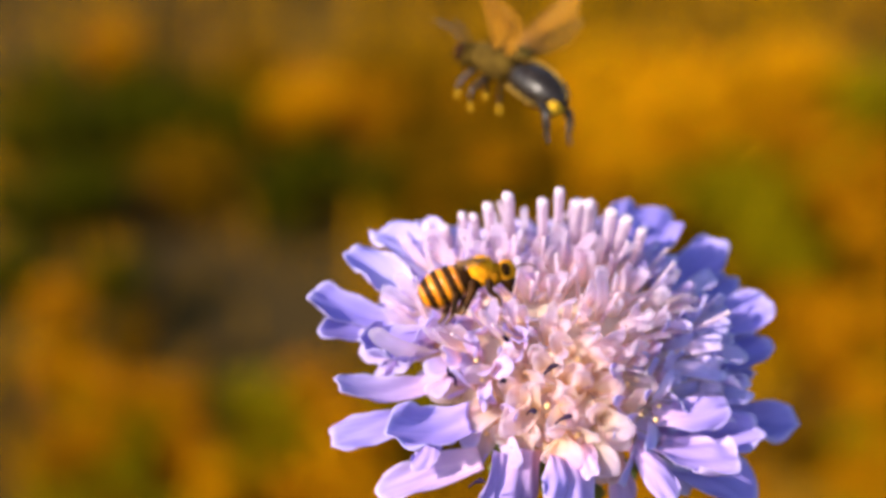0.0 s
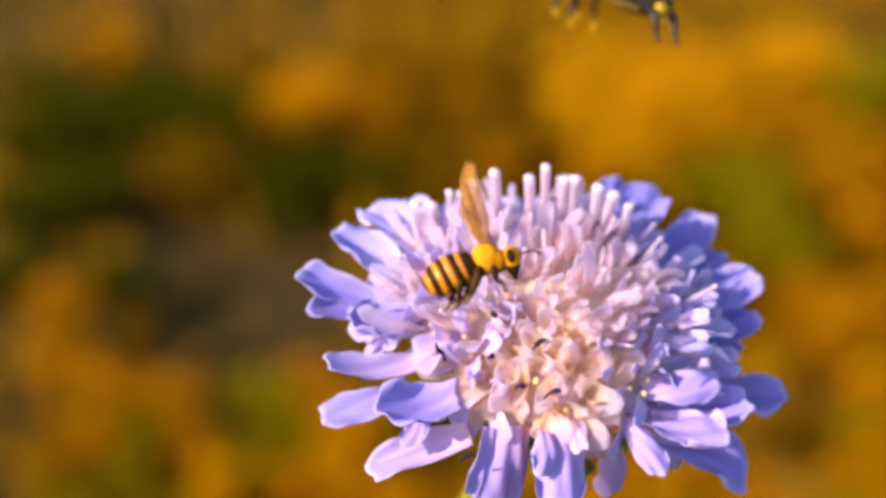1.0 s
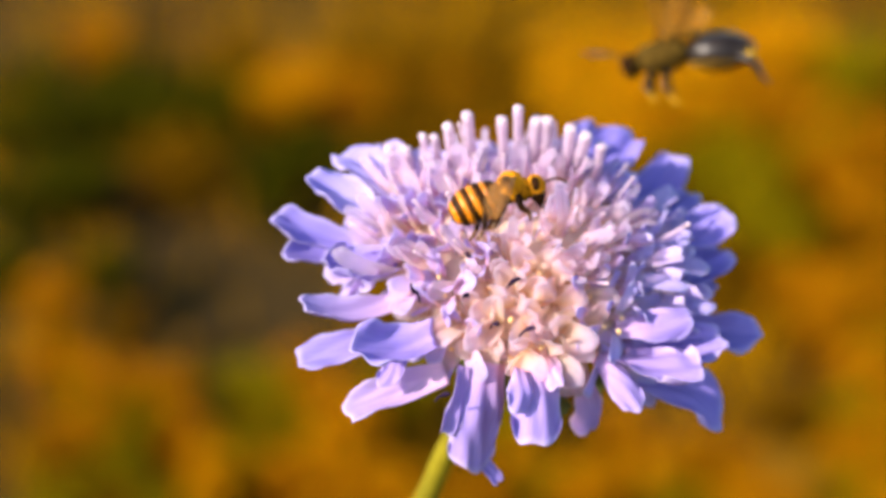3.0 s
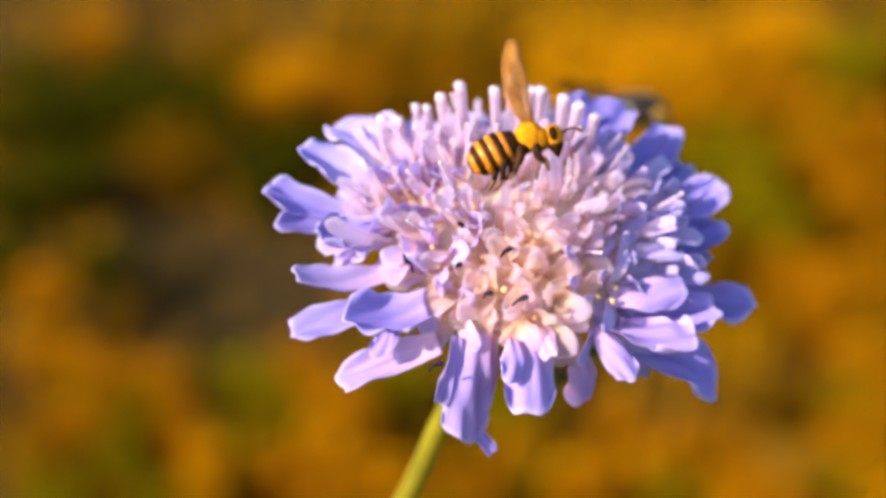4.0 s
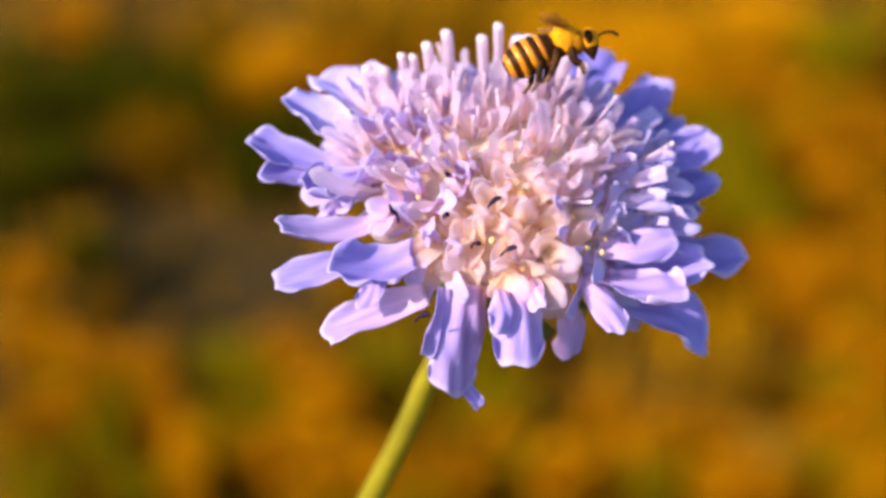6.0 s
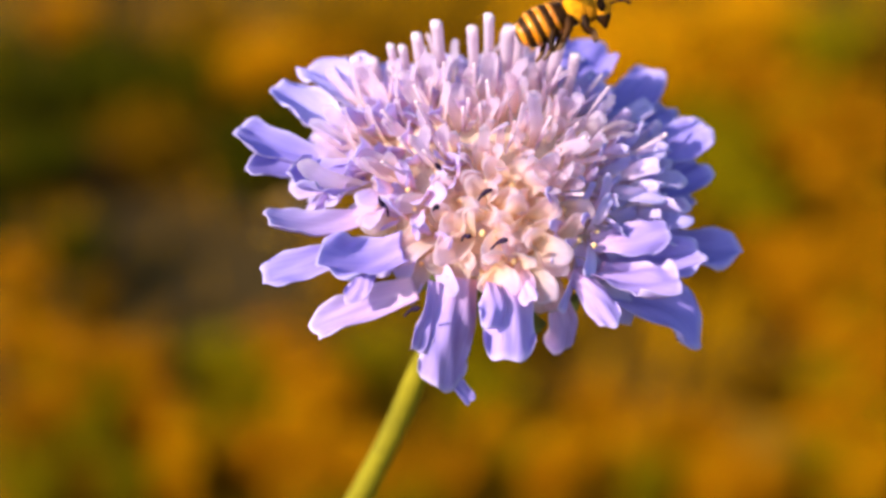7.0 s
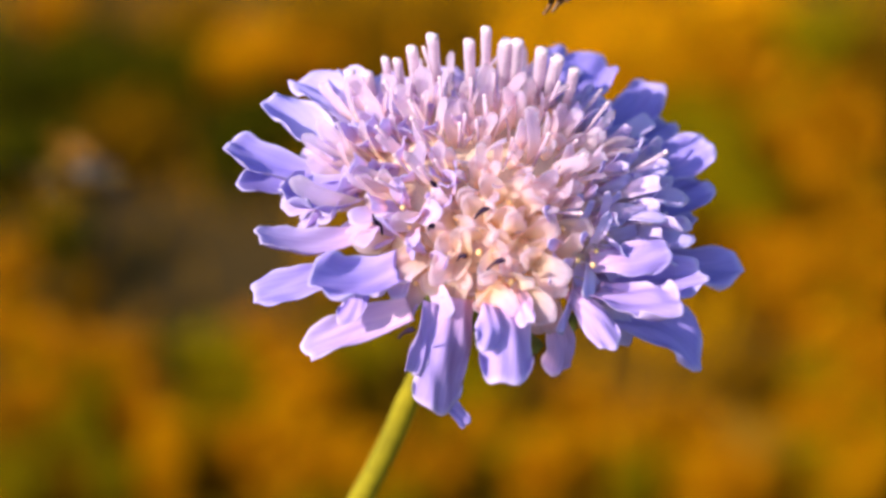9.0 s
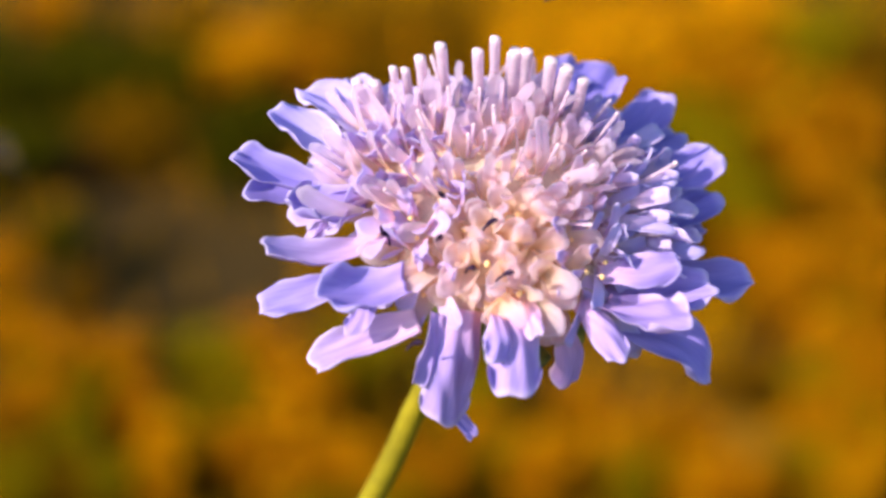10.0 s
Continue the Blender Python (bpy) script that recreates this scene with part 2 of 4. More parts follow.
# ---- the ground and the far meadow ----
SOIL = plain_material("dark_soil", (0.027, 0.017, 0.006), (0.064, 0.040, 0.011), 9, 0.95, gloss=0.05)
ground_bm = bmesh.new()
bmesh.ops.create_grid(ground_bm, x_segments=60, y_segments=60, size=60)
for v in ground_bm.verts:
    v.co.z = 0.0 if v.co.length < 8 else 0.4 * noise.noise(v.co * 0.05) - 0.2
ground = part("ground", ground_bm, SOIL, None)
tagged(ground, "dark brown bare meadow soil under dry grass", "ground", kind="structure")

# ---- the scabious flower ----
flower = new("scabious_flower")
FLOWER_POSE = pose(0.00068, -0.00058, 0.41714, 22.114, 10.901, -1.473)
tagged(flower, "lavender scabious in full bloom on a leaning green stem", "flower")


def flower_space(p):
    return FLOWER_POSE.inverted() @ Vector(p)


flower.matrix_basis = FLOWER_POSE

# ray petals in the head's own space, in millimetres: base x y z, tip x y z, width, arch, cup, roll
PETALS_LEFT = [
    (-13.9, 2.0, 2.0, -23.2, 3.2, 3.0, 3.0, -0.12, 0.75, 0.10),
    (-14.8, 2.7, 0.5, -21.8, 0.8, 1.2, 2.5, -0.12, 0.75, 0.00),
    (-11.9, 0.1, 3.0, -18.2, -1.6, 3.6, 4.1, -0.20, 0.80, 0.25),
    (-11.9, -5.3, 0.0, -19.0, -8.0, -2.2, 3.1, 0.05, 0.30, 0.00),
    (-8.0, -6.8, 3.0, -14.7, -9.6, 4.2, 4.4, -0.16, 0.60, 0.05),
]
PINK_PETALS = [
    (-11.8, -3.1, 1.5, -19.5, -5.4, 2.8, 2.9, -0.12, 0.70, 0.10),
    (-6.3, -9.1, 1.0, -14.2, -12.4, -2.2, 3.3, -0.06, 0.75, 0.00),
]
PETALS_FRONT = [
    (-2.6, -7.6, 2.0, -2.9, -14.4, -4.5, 4.5, 0.10, -0.35, -0.45),
    (-5.1, -8.4, 2.0, -5.7, -13.5, -1.0, 1.9, 0.05, 0.20, -0.60),
    (0.2, -5.9, 2.5, 1.6, -14.6, 1.0, 4.2, 0.12, -0.50, 0.10),
    (4.7, -5.3, 0.5, 6.9, -9.4, -3.5, 3.0, 0.12, -0.30, -0.30),
    (6.2, -5.2, 2.5, 10.1, -9.9, 1.8, 2.4, 0.14, -0.50, 0.35),
    (1.8, -6.2, 3.0, 2.7, -10.3, 3.5, 1.7, 0.10, -0.40, 0.50),
    (-3.1, -12.9, -3.5, -0.3, -14.1, -6.0, 1.2, 0.03, 0.20, 0.40),
    (-10.4, -8.3, 2.0, -11.9, -10.8, 0.5, 1.9, 0.05, 0.10, 0.00),
    (-0.2, -8.6, 3.2, -0.5, -12.9, 3.2, 2.4, 0.12, -0.40, -0.30),
]
PETALS_RIGHT = [
    (8.2, -4.9, 2.2, 14.8, -7.4, 4.6, 4.7, -0.02, 0.25, -0.25),
    (8.9, -3.6, -1.5, 18.7, -5.8, -3.2, 5.1, 0.06, 0.35, 0.00),
    (8.3, -2.9, 1.5, 17.1, -2.4, 3.4, 4.0, -0.08, 0.45, 0.00),
    (7.3, -2.6, 3.5, 13.7, -1.6, 5.2, 2.9, 0.02, -0.30, 0.20),
    (11.6, 2.9, -1.0, 20.9, 1.9, 0.8, 3.7, -0.14, 0.50, 0.00),
    (8.1, 3.4, 1.0, 17.6, 7.8, 3.0, 3.8, -0.14, 0.50, -0.10),
    (8.6, 4.9, 0.5, 16.7, 6.3, 0.6, 3.0, -0.08, 0.45, 0.00),
]
PETALS_RIGHT_FAR = [
    (8.3, 7.0, 1.5, 17.0, 11.5, 4.4, 4.1, -0.15, 0.45, -0.10),
    (7.3, 9.5, 1.0, 14.3, 16.1, 1.0, 3.9, -0.08, 0.40, -0.10),
    (7.0, 12.0, 1.5, 12.7, 18.1, 3.0, 3.7, -0.13, 0.40, 0.00),
    (4.2, 13.5, 2.5, 7.7, 20.5, 2.5, 4.8, 0.00, 0.30, 0.00),
    (1.0, 14.9, 2.5, 4.9, 21.0, 2.0, 4.0, 0.00, 0.30, 0.00),
    (8.4, 8.8, 0.5, 15.9, 12.9, 0.0, 3.6, -0.05, 0.30, 0.10),
    (6.7, 13.1, 0.5, 11.4, 18.1, -0.5, 3.6, -0.05, 0.30, 0.10),
]
PALE_PETALS = [
    (-13.8, 3.4, 3.5, -20.7, 7.7, 4.4, 3.9, -0.10, 0.60, 0.10),
    (-12.1, 6.8, 3.0, -18.6, 12.0, 3.0, 4.0, 0.00, 0.40, 0.10),
    (-10.4, 9.1, 3.0, -15.3, 13.5, 2.5, 3.6, 0.02, 0.30, 0.00),
    (-7.5, 10.5, 3.0, -12.3, 14.3, 2.0, 3.5, 0.02, 0.20, 0.00),
    (-4.5, 11.8, 3.0, -7.8, 15.4, 2.0, 3.5, 0.02, 0.20, 0.00),
    (-2.0, 12.7, 3.0, -3.2, 17.1, 2.0, 3.5, 0.02, 0.20, 0.00),
    (-0.0, 13.5, 3.0, 1.4, 18.5, 2.0, 3.5, 0.02, 0.20, 0.00),
]


def ray_petals():
    rng = random.Random(7)
    for rows in (PETALS_LEFT, PINK_PETALS, PETALS_FRONT, PETALS_RIGHT, PETALS_RIGHT_FAR, PALE_PETALS):
        pigment = PALE_PETAL if rows is PALE_PETALS else PINK_PETAL if rows is PINK_PETALS else PETAL
        for bx, by, bz, tx, ty, tz, width, arch, cup, roll in rows:
            petal_object("petal", (bx, by, bz), (tx, ty, tz), width, arch, cup, roll, 0.68, 0.03, rng, 26, 20, pigment, flower, ripple=0.6, frill=0.11)


ray_petals()


def head_core():
    """Receptacle, bracts and stem."""
    v, f = egg((-0.0010, 0.0038, 0.0002), (0.0108, 0.0098, 0.0065), None, 40, 20)
    mesh_object("receptacle", v, f, TUBE, flower, "peach flower base")
    rng = random.Random(3)
    for k in range(12):
        a = 2 * math.pi * k / 12 + rng.uniform(-0.1, 0.1)
        v, f = blade((3 * math.cos(a), 3 * math.sin(a), -4.5), (9 * math.cos(a), 9 * math.sin(a), -3.6), 2.6, 0.0, 0.2, 0, 0.8, 0.0, rng, 6, 4)
        mesh_object("bract", v, f, BRACT, flower, "narrow green bract")
    keys = [FLOWER_POSE @ Vector((0, 0, -0.003)), FLOWER_POSE @ Vector((-0.0012, -0.0004, -0.008)), (-0.00485, 0.00462, 0.40272), (-0.00689, 0.00506, 0.39789), (-0.00873, 0.00519, 0.39297), (-0.01215, 0.00535, 0.38526), (-0.01648, 0.00561, 0.37583), (-0.02395, 0.00635, 0.35590), (-0.03575, 0.00870, 0.30901),
            (-0.055, 0.009, 0.20), (-0.065, 0.012, -0.005)]
    pts = [flower_space(p) for p in curve_points(keys, 6)]
    radii = [0.00098 + 0.0004 * max(0, 1 - i / 6) + 0.0003 * i / len(pts) for i in range(len(pts))]
    v, f = tube(pts, radii, 14)
    mesh_object("stem", v, f, STEM, flower, "slender hairy yellow-green stem")


head_core()


def lobe_meshes(rng, count, length, width, lift, material, ripple=0.8):
    """A few lobes that differ in length, width and curl, for the florets to share."""
    out = []
    for k in range(count):
        ob = petal_object("lobe", (0, 0, 0), (rng.uniform(*length), 0, rng.uniform(*lift)), rng.uniform(*width), 0.06, 0.3, 0, 0.5, 0.05, rng, 10, 8, material, ripple=ripple)
        out.append(ob.data)
        bpy.data.objects.remove(ob)
    return out


def club_mesh(rng, h, w, r, cap, tip_material):
    """A stamen: thin stalk and small anther."""
    lean = rng.uniform(0.0002, 0.0006)
    v1, f1 = tube([(0, 0, -0.0006), (lean * 0.3, 0, h * 0.4), (lean * 0.8, 0, h * 0.8), (lean, 0, h)], [w * 0.75, w * 0.8, w, w * 1.25], 8)
    v2, f2 = egg((lean, 0, h + 0.0001), (r, r * 0.85, cap), Matrix.Rotation(rng.uniform(-0.5, 0.5), 3, "Y"), 9, 6)
    v, f = joined([(v1, f1), (v2, f2)])
    ob = mesh_object("stamen", v, f, FILAMENT)
    me = ob.data
    me.materials.append(tip_material)
    me.polygons.foreach_set("material_index", [0] * len(f1) + [1] * len(f2))
    bpy.data.objects.remove(ob)
    return me


def florets():
    """The dome of small florets: slender upright lobes behind, open peach ones in front."""
    rng = random.Random(11)
    slender = lobe_meshes(rng, 10, (4.8, 6.6), (1.0, 1.7), (0.0, 0.3), LOBE, 0.3)
    cream = lobe_meshes(rng, 8, (3.4, 4.8), (1.7, 2.5), (0.0, 0.4), CREAM_LOBE, 0.6)
    large = lobe_meshes(rng, 6, (5.0, 6.8), (2.6, 3.7), (-0.2, 0.5), OUTER_LOBE)
    grains = [club_mesh(rng, 0.0016, 0.0001, 0.00026, 0.00022, POLLEN), club_mesh(rng, 0.0024, 0.0001, 0.00014, 0.0006, DARK_ANTHER)]
    # lobes with the dome's shade put into their colour, for the rightward florets
    violet = lobe_meshes(rng, 8, (3.8, 5.6), (1.0, 1.6), (0.0, 0.4), SHADED_LOBE, 0.6)
    threads = [club_mesh(rng, h, 0.00013, 0.00017, 0.00016, ANTHER) for h in (0.0042, 0.0048, 0.0054)]
    v, f = tube([(0, 0, -0.0036), (0, 0, -0.001), (0, 0, 0.0003)], [0.0005, 0.0007, 0.0010], 9)
    ob = mesh_object("floret", v, f, TUBE)
    tube_mesh = ob.data
    bpy.data.objects.remove(ob)
    count = 86
    for i in range(count):
        u = math.sqrt((i + 0.5) / count)
        a = i * 2.39996 + rng.uniform(-0.15, 0.15)
        x, y = -1.0 + 11.6 * u * math.cos(a), 4.0 + 10.2 * u * math.sin(a)
        z = 5.2 - 3.2 * u ** 2.2 + rng.uniform(-0.4, 0.4)
        tilt = radians(3 + 58 * u ** 1.0 + rng.uniform(-7, 7))
        size = (0.92 + 0.2 * u) * rng.uniform(0.9, 1.12)
        m = Matrix.Translation((x * 0.001, y * 0.001, z * 0.001)) @ Matrix.Rotation(a, 4, "Z") @ Matrix.Rotation(tilt, 4, "Y") @ Matrix.Scale(size, 4)
        fl = shared("floret", tube_mesh, flower, m)
        front = y < 0.3 - 0.5 * max(0.0, -x - 3.0) + rng.uniform(-1.5, 1.5)
        leftward = not front and x < -3.0 + 0.2 * y
        rightward = u > 0.62 and x > 3.5 and y > -3.5
        n = 5
        open_up = radians(rng.uniform(22, 55) if front else rng.uniform(58, 76) if leftward else rng.uniform(66, 86))
        for k in range(n):
            g = 2 * math.pi * k / n + rng.uniform(-0.3, 0.3)
            outward = max(0.0, math.cos(g)) if u > 0.5 else 0.2
            s = (0.80 + 0.3 * outward) * rng.uniform(0.8, 1.15) * (0.76 if y > 8.5 or rightward and y > 7 else 1.0)
            lm = Matrix.Rotation(g, 4, "Z") @ Matrix.Translation((0.0008, 0, 0.0001)) @ Matrix.Rotation(-open_up + 0.25 * outward + rng.uniform(-0.2, 0.2), 4, "Y") @ Matrix.Rotation(rng.uniform(-0.3, 0.3), 4, "X") @ Matrix.Scale(s, 4)
            if front and x < -5.0 and k < 4 or leftward and k < 3 and u > 0.35:
                shared("lobe", rng.choice(large), fl, lm @ Matrix.Scale(0.62, 4))
            else:
                shared("lobe", rng.choice(violet if rightward else cream if front else slender), fl, lm)
        if u > 0.6 and (0.9 if math.cos(a) < 0 else 0.5) > math.sin(a) > -0.45 and (math.cos(a) < 0 or math.sin(a) > 0.35):
            for g in (-0.55, 0.1, 0.7) if u > 0.8 else (-0.3, 0.4):
                lm = Matrix.Rotation(g + rng.uniform(-0.2, 0.2), 4, "Z") @ Matrix.Translation((0.0009, 0, 0)) @ Matrix.Rotation(-radians(rng.uniform(10, 34) if math.sin(a) > 0.5 else rng.uniform(12, 45)), 4, "Y") @ Matrix.Rotation(rng.uniform(-0.4, 0.4), 4, "X") @ Matrix.Scale(rng.uniform(0.6, 0.8) if math.sin(a) > 0.6 else rng.uniform(0.75, 1.0), 4)
                shared("lobe", rng.choice(large), fl, lm)
        if not front and u < 0.8:
            for k in range(rng.choice((0, 1, 1, 2))):
                sm = Matrix.Rotation(rng.uniform(0, 2 * math.pi), 4, "Z") @ Matrix.Translation((0.0006, 0, 0)) @ Matrix.Rotation(rng.uniform(-0.12, 0.18), 4, "Y") @ Matrix.Scale(rng.uniform(0.85, 1.15), 4)
                shared("stamen", rng.choice(threads), fl, sm)
        if front:
            for k in range(rng.choice((0, 1, 1, 2))):
                sm = Matrix.Rotation(rng.uniform(0, 2 * math.pi), 4, "Z") @ Matrix.Translation((0.00045, 0, 0)) @ Matrix.Rotation(rng.uniform(-0.1, 0.2), 4, "Y") @ Matrix.Scale(rng.uniform(0.85, 1.1), 4)
                shared("stamen", rng.choices(grains, (6, 0.5))[0], fl, sm)


florets()


def clubs():
    """The row of pale stamens that stand above the far rim of the dome: top x and z, millimetres."""
    rng = random.Random(17)
    row = ((-14.2, 5.3), (-12.7, 5.2), (-11.5, 7.1), (-10.5, 7.0), (-9.5, 8.6), (-8.1, 10.3), (-5.0, 10.2), (-3.9, 12.0), (-2.0, 11.0), (-1.1, 11.2), (1.0, 10.8), (2.4, 10.4), (4.0, 9.6))
    for x, z in row:
        y = 12.5 - 0.01 * (x + 3) ** 2
        top = Vector((x, y, z))
        foot = Vector((x * 0.9 + 0.5, y - 0.8, z - 5.2 + rng.uniform(-0.6, 0.6)))
        mid = (top + foot) / 2 + Vector((rng.uniform(-0.15, 0.15), 0, 0))
        w = rng.uniform(0.34, 0.48) if x < -2.5 else rng.uniform(0.44, 0.60)
        v, f = tube([p * 0.001 for p in (foot, mid, top - (top - foot) * 0.12, top)], [w * 0.0009, w * 0.00095, w * 0.00105, w * 0.0011], 9)
        stalk = mesh_object("stamen", v, f, FILAMENT, flower, "pale lavender stamen above the dome")
        v, f = egg(top * 0.001, (w * 0.00112, w * 0.0010, 0.00013), None, 10, 7)
        mesh_object("anther", v, f, ANTHER, stalk, "pale pink anther")


clubs()


def dark_anthers():
    """A few violet-black anthers that stick out of the florets."""
    rng = random.Random(5)
    for x, y, z in ((-6.3, 0.0, 6.5), (-2.1, 1.2, 6.5), (-3.4, -7.2, 7.0), (-0.5, -7.2, 7.0), (-6.2, -4.7, 7.0), (-6.6, -12.7, 3.5), (-2.2, -2.9, 7.5), (-10.3, -3.5, 5.0)):
        a = rng.uniform(0, 6.28)
        p = Vector((x, y, z)) * 0.001
        d = Vector((math.cos(a) * 0.6, math.sin(a) * 0.6, 0.8)) * 0.0007
        side = Vector((-math.sin(a), math.cos(a), 0)) * 0.0002
        v, f = tube(curve_points([p - d * 1.6 - Vector((0, 0, 0.0006)), p - d, p + side, p + d], 4), [0.0001] * 5 + [0.00014, 0.00019, 0.00023, 0.00024, 0.00023, 0.00019, 0.00014, 0.00008], 7)
        mesh_object("stamen", v, f, DARK_ANTHER, flower, "thin violet-black anther")


dark_anthers()

# ---- bees ----
YELLOW_FUR = plain_material("amber_band", (0.56, 0.16, 0.002), (0.78, 0.27, 0.004), 900, 0.32, 0.0, gloss=0.55)
BLACK_SHELL = plain_material("dark_brown_shell", (0.016, 0.0055, 0.001), (0.045, 0.016, 0.003), 900, 0.5, gloss=0.08)
GOLD_FUR = plain_material("golden_fur", (0.52, 0.19, 0.003), (0.78, 0.31, 0.004), 1500, 0.8, 0.0, gloss=0.1, relief=0.8)
BROWN_FUR = plain_material("brown_fur", (0.20, 0.072, 0.002), (0.46, 0.18, 0.004), 1500, 0.8, 0.0, gloss=0.05, relief=0.8)
EYE = plain_material("brown_eye", (0.016, 0.006, 0.002), (0.04, 0.015, 0.004), 3000, 0.6, gloss=0.04)
BEE_LEG = plain_material("dark_leg", (0.014, 0.005, 0.001), (0.07, 0.024, 0.003), 700, 0.5, gloss=0.08)
FOOT = plain_material("amber_foot", (0.02, 0.007, 0.001), (0.15, 0.055, 0.002), 900, 0.5)


def wing_material(name, tint, opacity):
    m = Mat(name)
    m.colour(tint, 0.4)
    m.shader.inputs["Specular IOR Level"].default_value = 0.12
    clear = m.tree.nodes.new("ShaderNodeBsdfTransparent")
    mixer = m.tree.nodes.new("ShaderNodeMixShader")
    mixer.inputs[0].default_value = opacity
    m.link(clear.outputs[0], mixer.inputs[1])
    m.link(m.shader.outputs[0], mixer.inputs[2])
    m.link(mixer.outputs[0], m.out.inputs[0])
    return m.m


AMBER_WING = wing_material("amber_wing", (0.62, 0.27, 0.06), 0.27)
BROWN_WING = wing_material("smoky_wing", (0.34, 0.15, 0.012), 0.38)
VEIN = plain_material("wing_vein", (0.12, 0.045, 0.008), (0.24, 0.10, 0.015), 900, 0.5)


def lathe(profile, axis_from, axis_to, flat=1.0, seg=20):
    """Rings about an axis in the xz plane: profile of (place 0..1, radius), metres."""
    a, b = Vector(axis_from), Vector(axis_to)
    d = (b - a).normalized()
    n = Vector((-d.z, 0, d.x))
    verts, faces = [], []
    for s, r in profile:
        c = a + (b - a) * s
        for k in range(seg):
            g = 2 * math.pi * k / seg
            verts.append(c + n * (r * math.cos(g)) + Vector((0, 1, 0)) * (r * flat * math.sin(g)))
    for i in range(len(profile) - 1):
        for k in range(seg):
            q = (k + 1) % seg
            faces.append((i * seg + k, i * seg + q, (i + 1) * seg + q, (i + 1) * seg + k))
    faces.append(tuple(range(seg))[::-1])
    faces.append(tuple(range((len(profile) - 1) * seg, len(profile) * seg)))
    return verts, faces


def wing(parent, root, length, width, side, material, sweep):
    """A wing that lies along +y or -y of its own pivot, with veins as a sub-part."""
    n = 14
    verts, faces = [], []
    for layer in (1, -1):
        for i in range(n + 1):
            s = i / n
            front = 0.16 * math.sin(math.pi * min(1, s * 0.95 + 0.05)) * width
            back = -width * (0.12 + 0.88 * math.sin(math.pi * (s * 0.9 + 0.02)) ** 0.8) if s < 0.97 else -width * 0.35
            for x in (front, (front + back) / 2, back):
                verts.append(Vector((x - sweep * s * length, side * s * length, layer * 0.00002 + 0.00012 * math.sin(6 * s + x * 2000))))
    m = 3 * (n + 1)
    for i in range(n):
        for j in range(2):
            a = 3 * i + j
            faces += [(a, a + 1, a + 4, a + 3), (m + a, m + a + 3, m + a + 4, m + a + 1)]
        for j in (0, 2):
            a = 3 * i + j
            faces.append((a, a + 3, m + a + 3, m + a))
    ob = mesh_object("wing", verts, faces, material, parent, "thin veined translucent wing")
    ob.location = root
    for offset, end in ((0.10, 0.97), (-0.10, 0.9), (-0.35, 0.75), (-0.62, 0.55)):
        pts = [(offset * width * math.sin(math.pi * (0.12 + 0.8 * s)) - sweep * s * length, side * s * length, 0.00012 * math.sin(6 * s)) for s in (0.02, 0.25, 0.5, 0.75, end)]
        v, f = tube(pts, [0.00007, 0.00006, 0.00005, 0.00004, 0.00003], 5)
        mesh_object("vein", v, f, VEIN, ob, "fine brown vein")
    return ob


def leg(name, parent, points, radii, material, foot):
    pts = curve_points(points, 4)
    rr = [np.interp(i / (len(pts) - 1), np.linspace(0, 1, len(radii)), radii) for i in range(len(pts))]
    cut = int(len(pts) * 0.68)
    v, f = tube(pts[:cut + 1], rr[:cut + 1], 8)
    ob = mesh_object(name, v, f, material, parent)
    v, f = tube(pts[cut:], rr[cut:], 8)
    mesh_object("foot", v, f, foot, ob, "paler slim foot")
    return ob


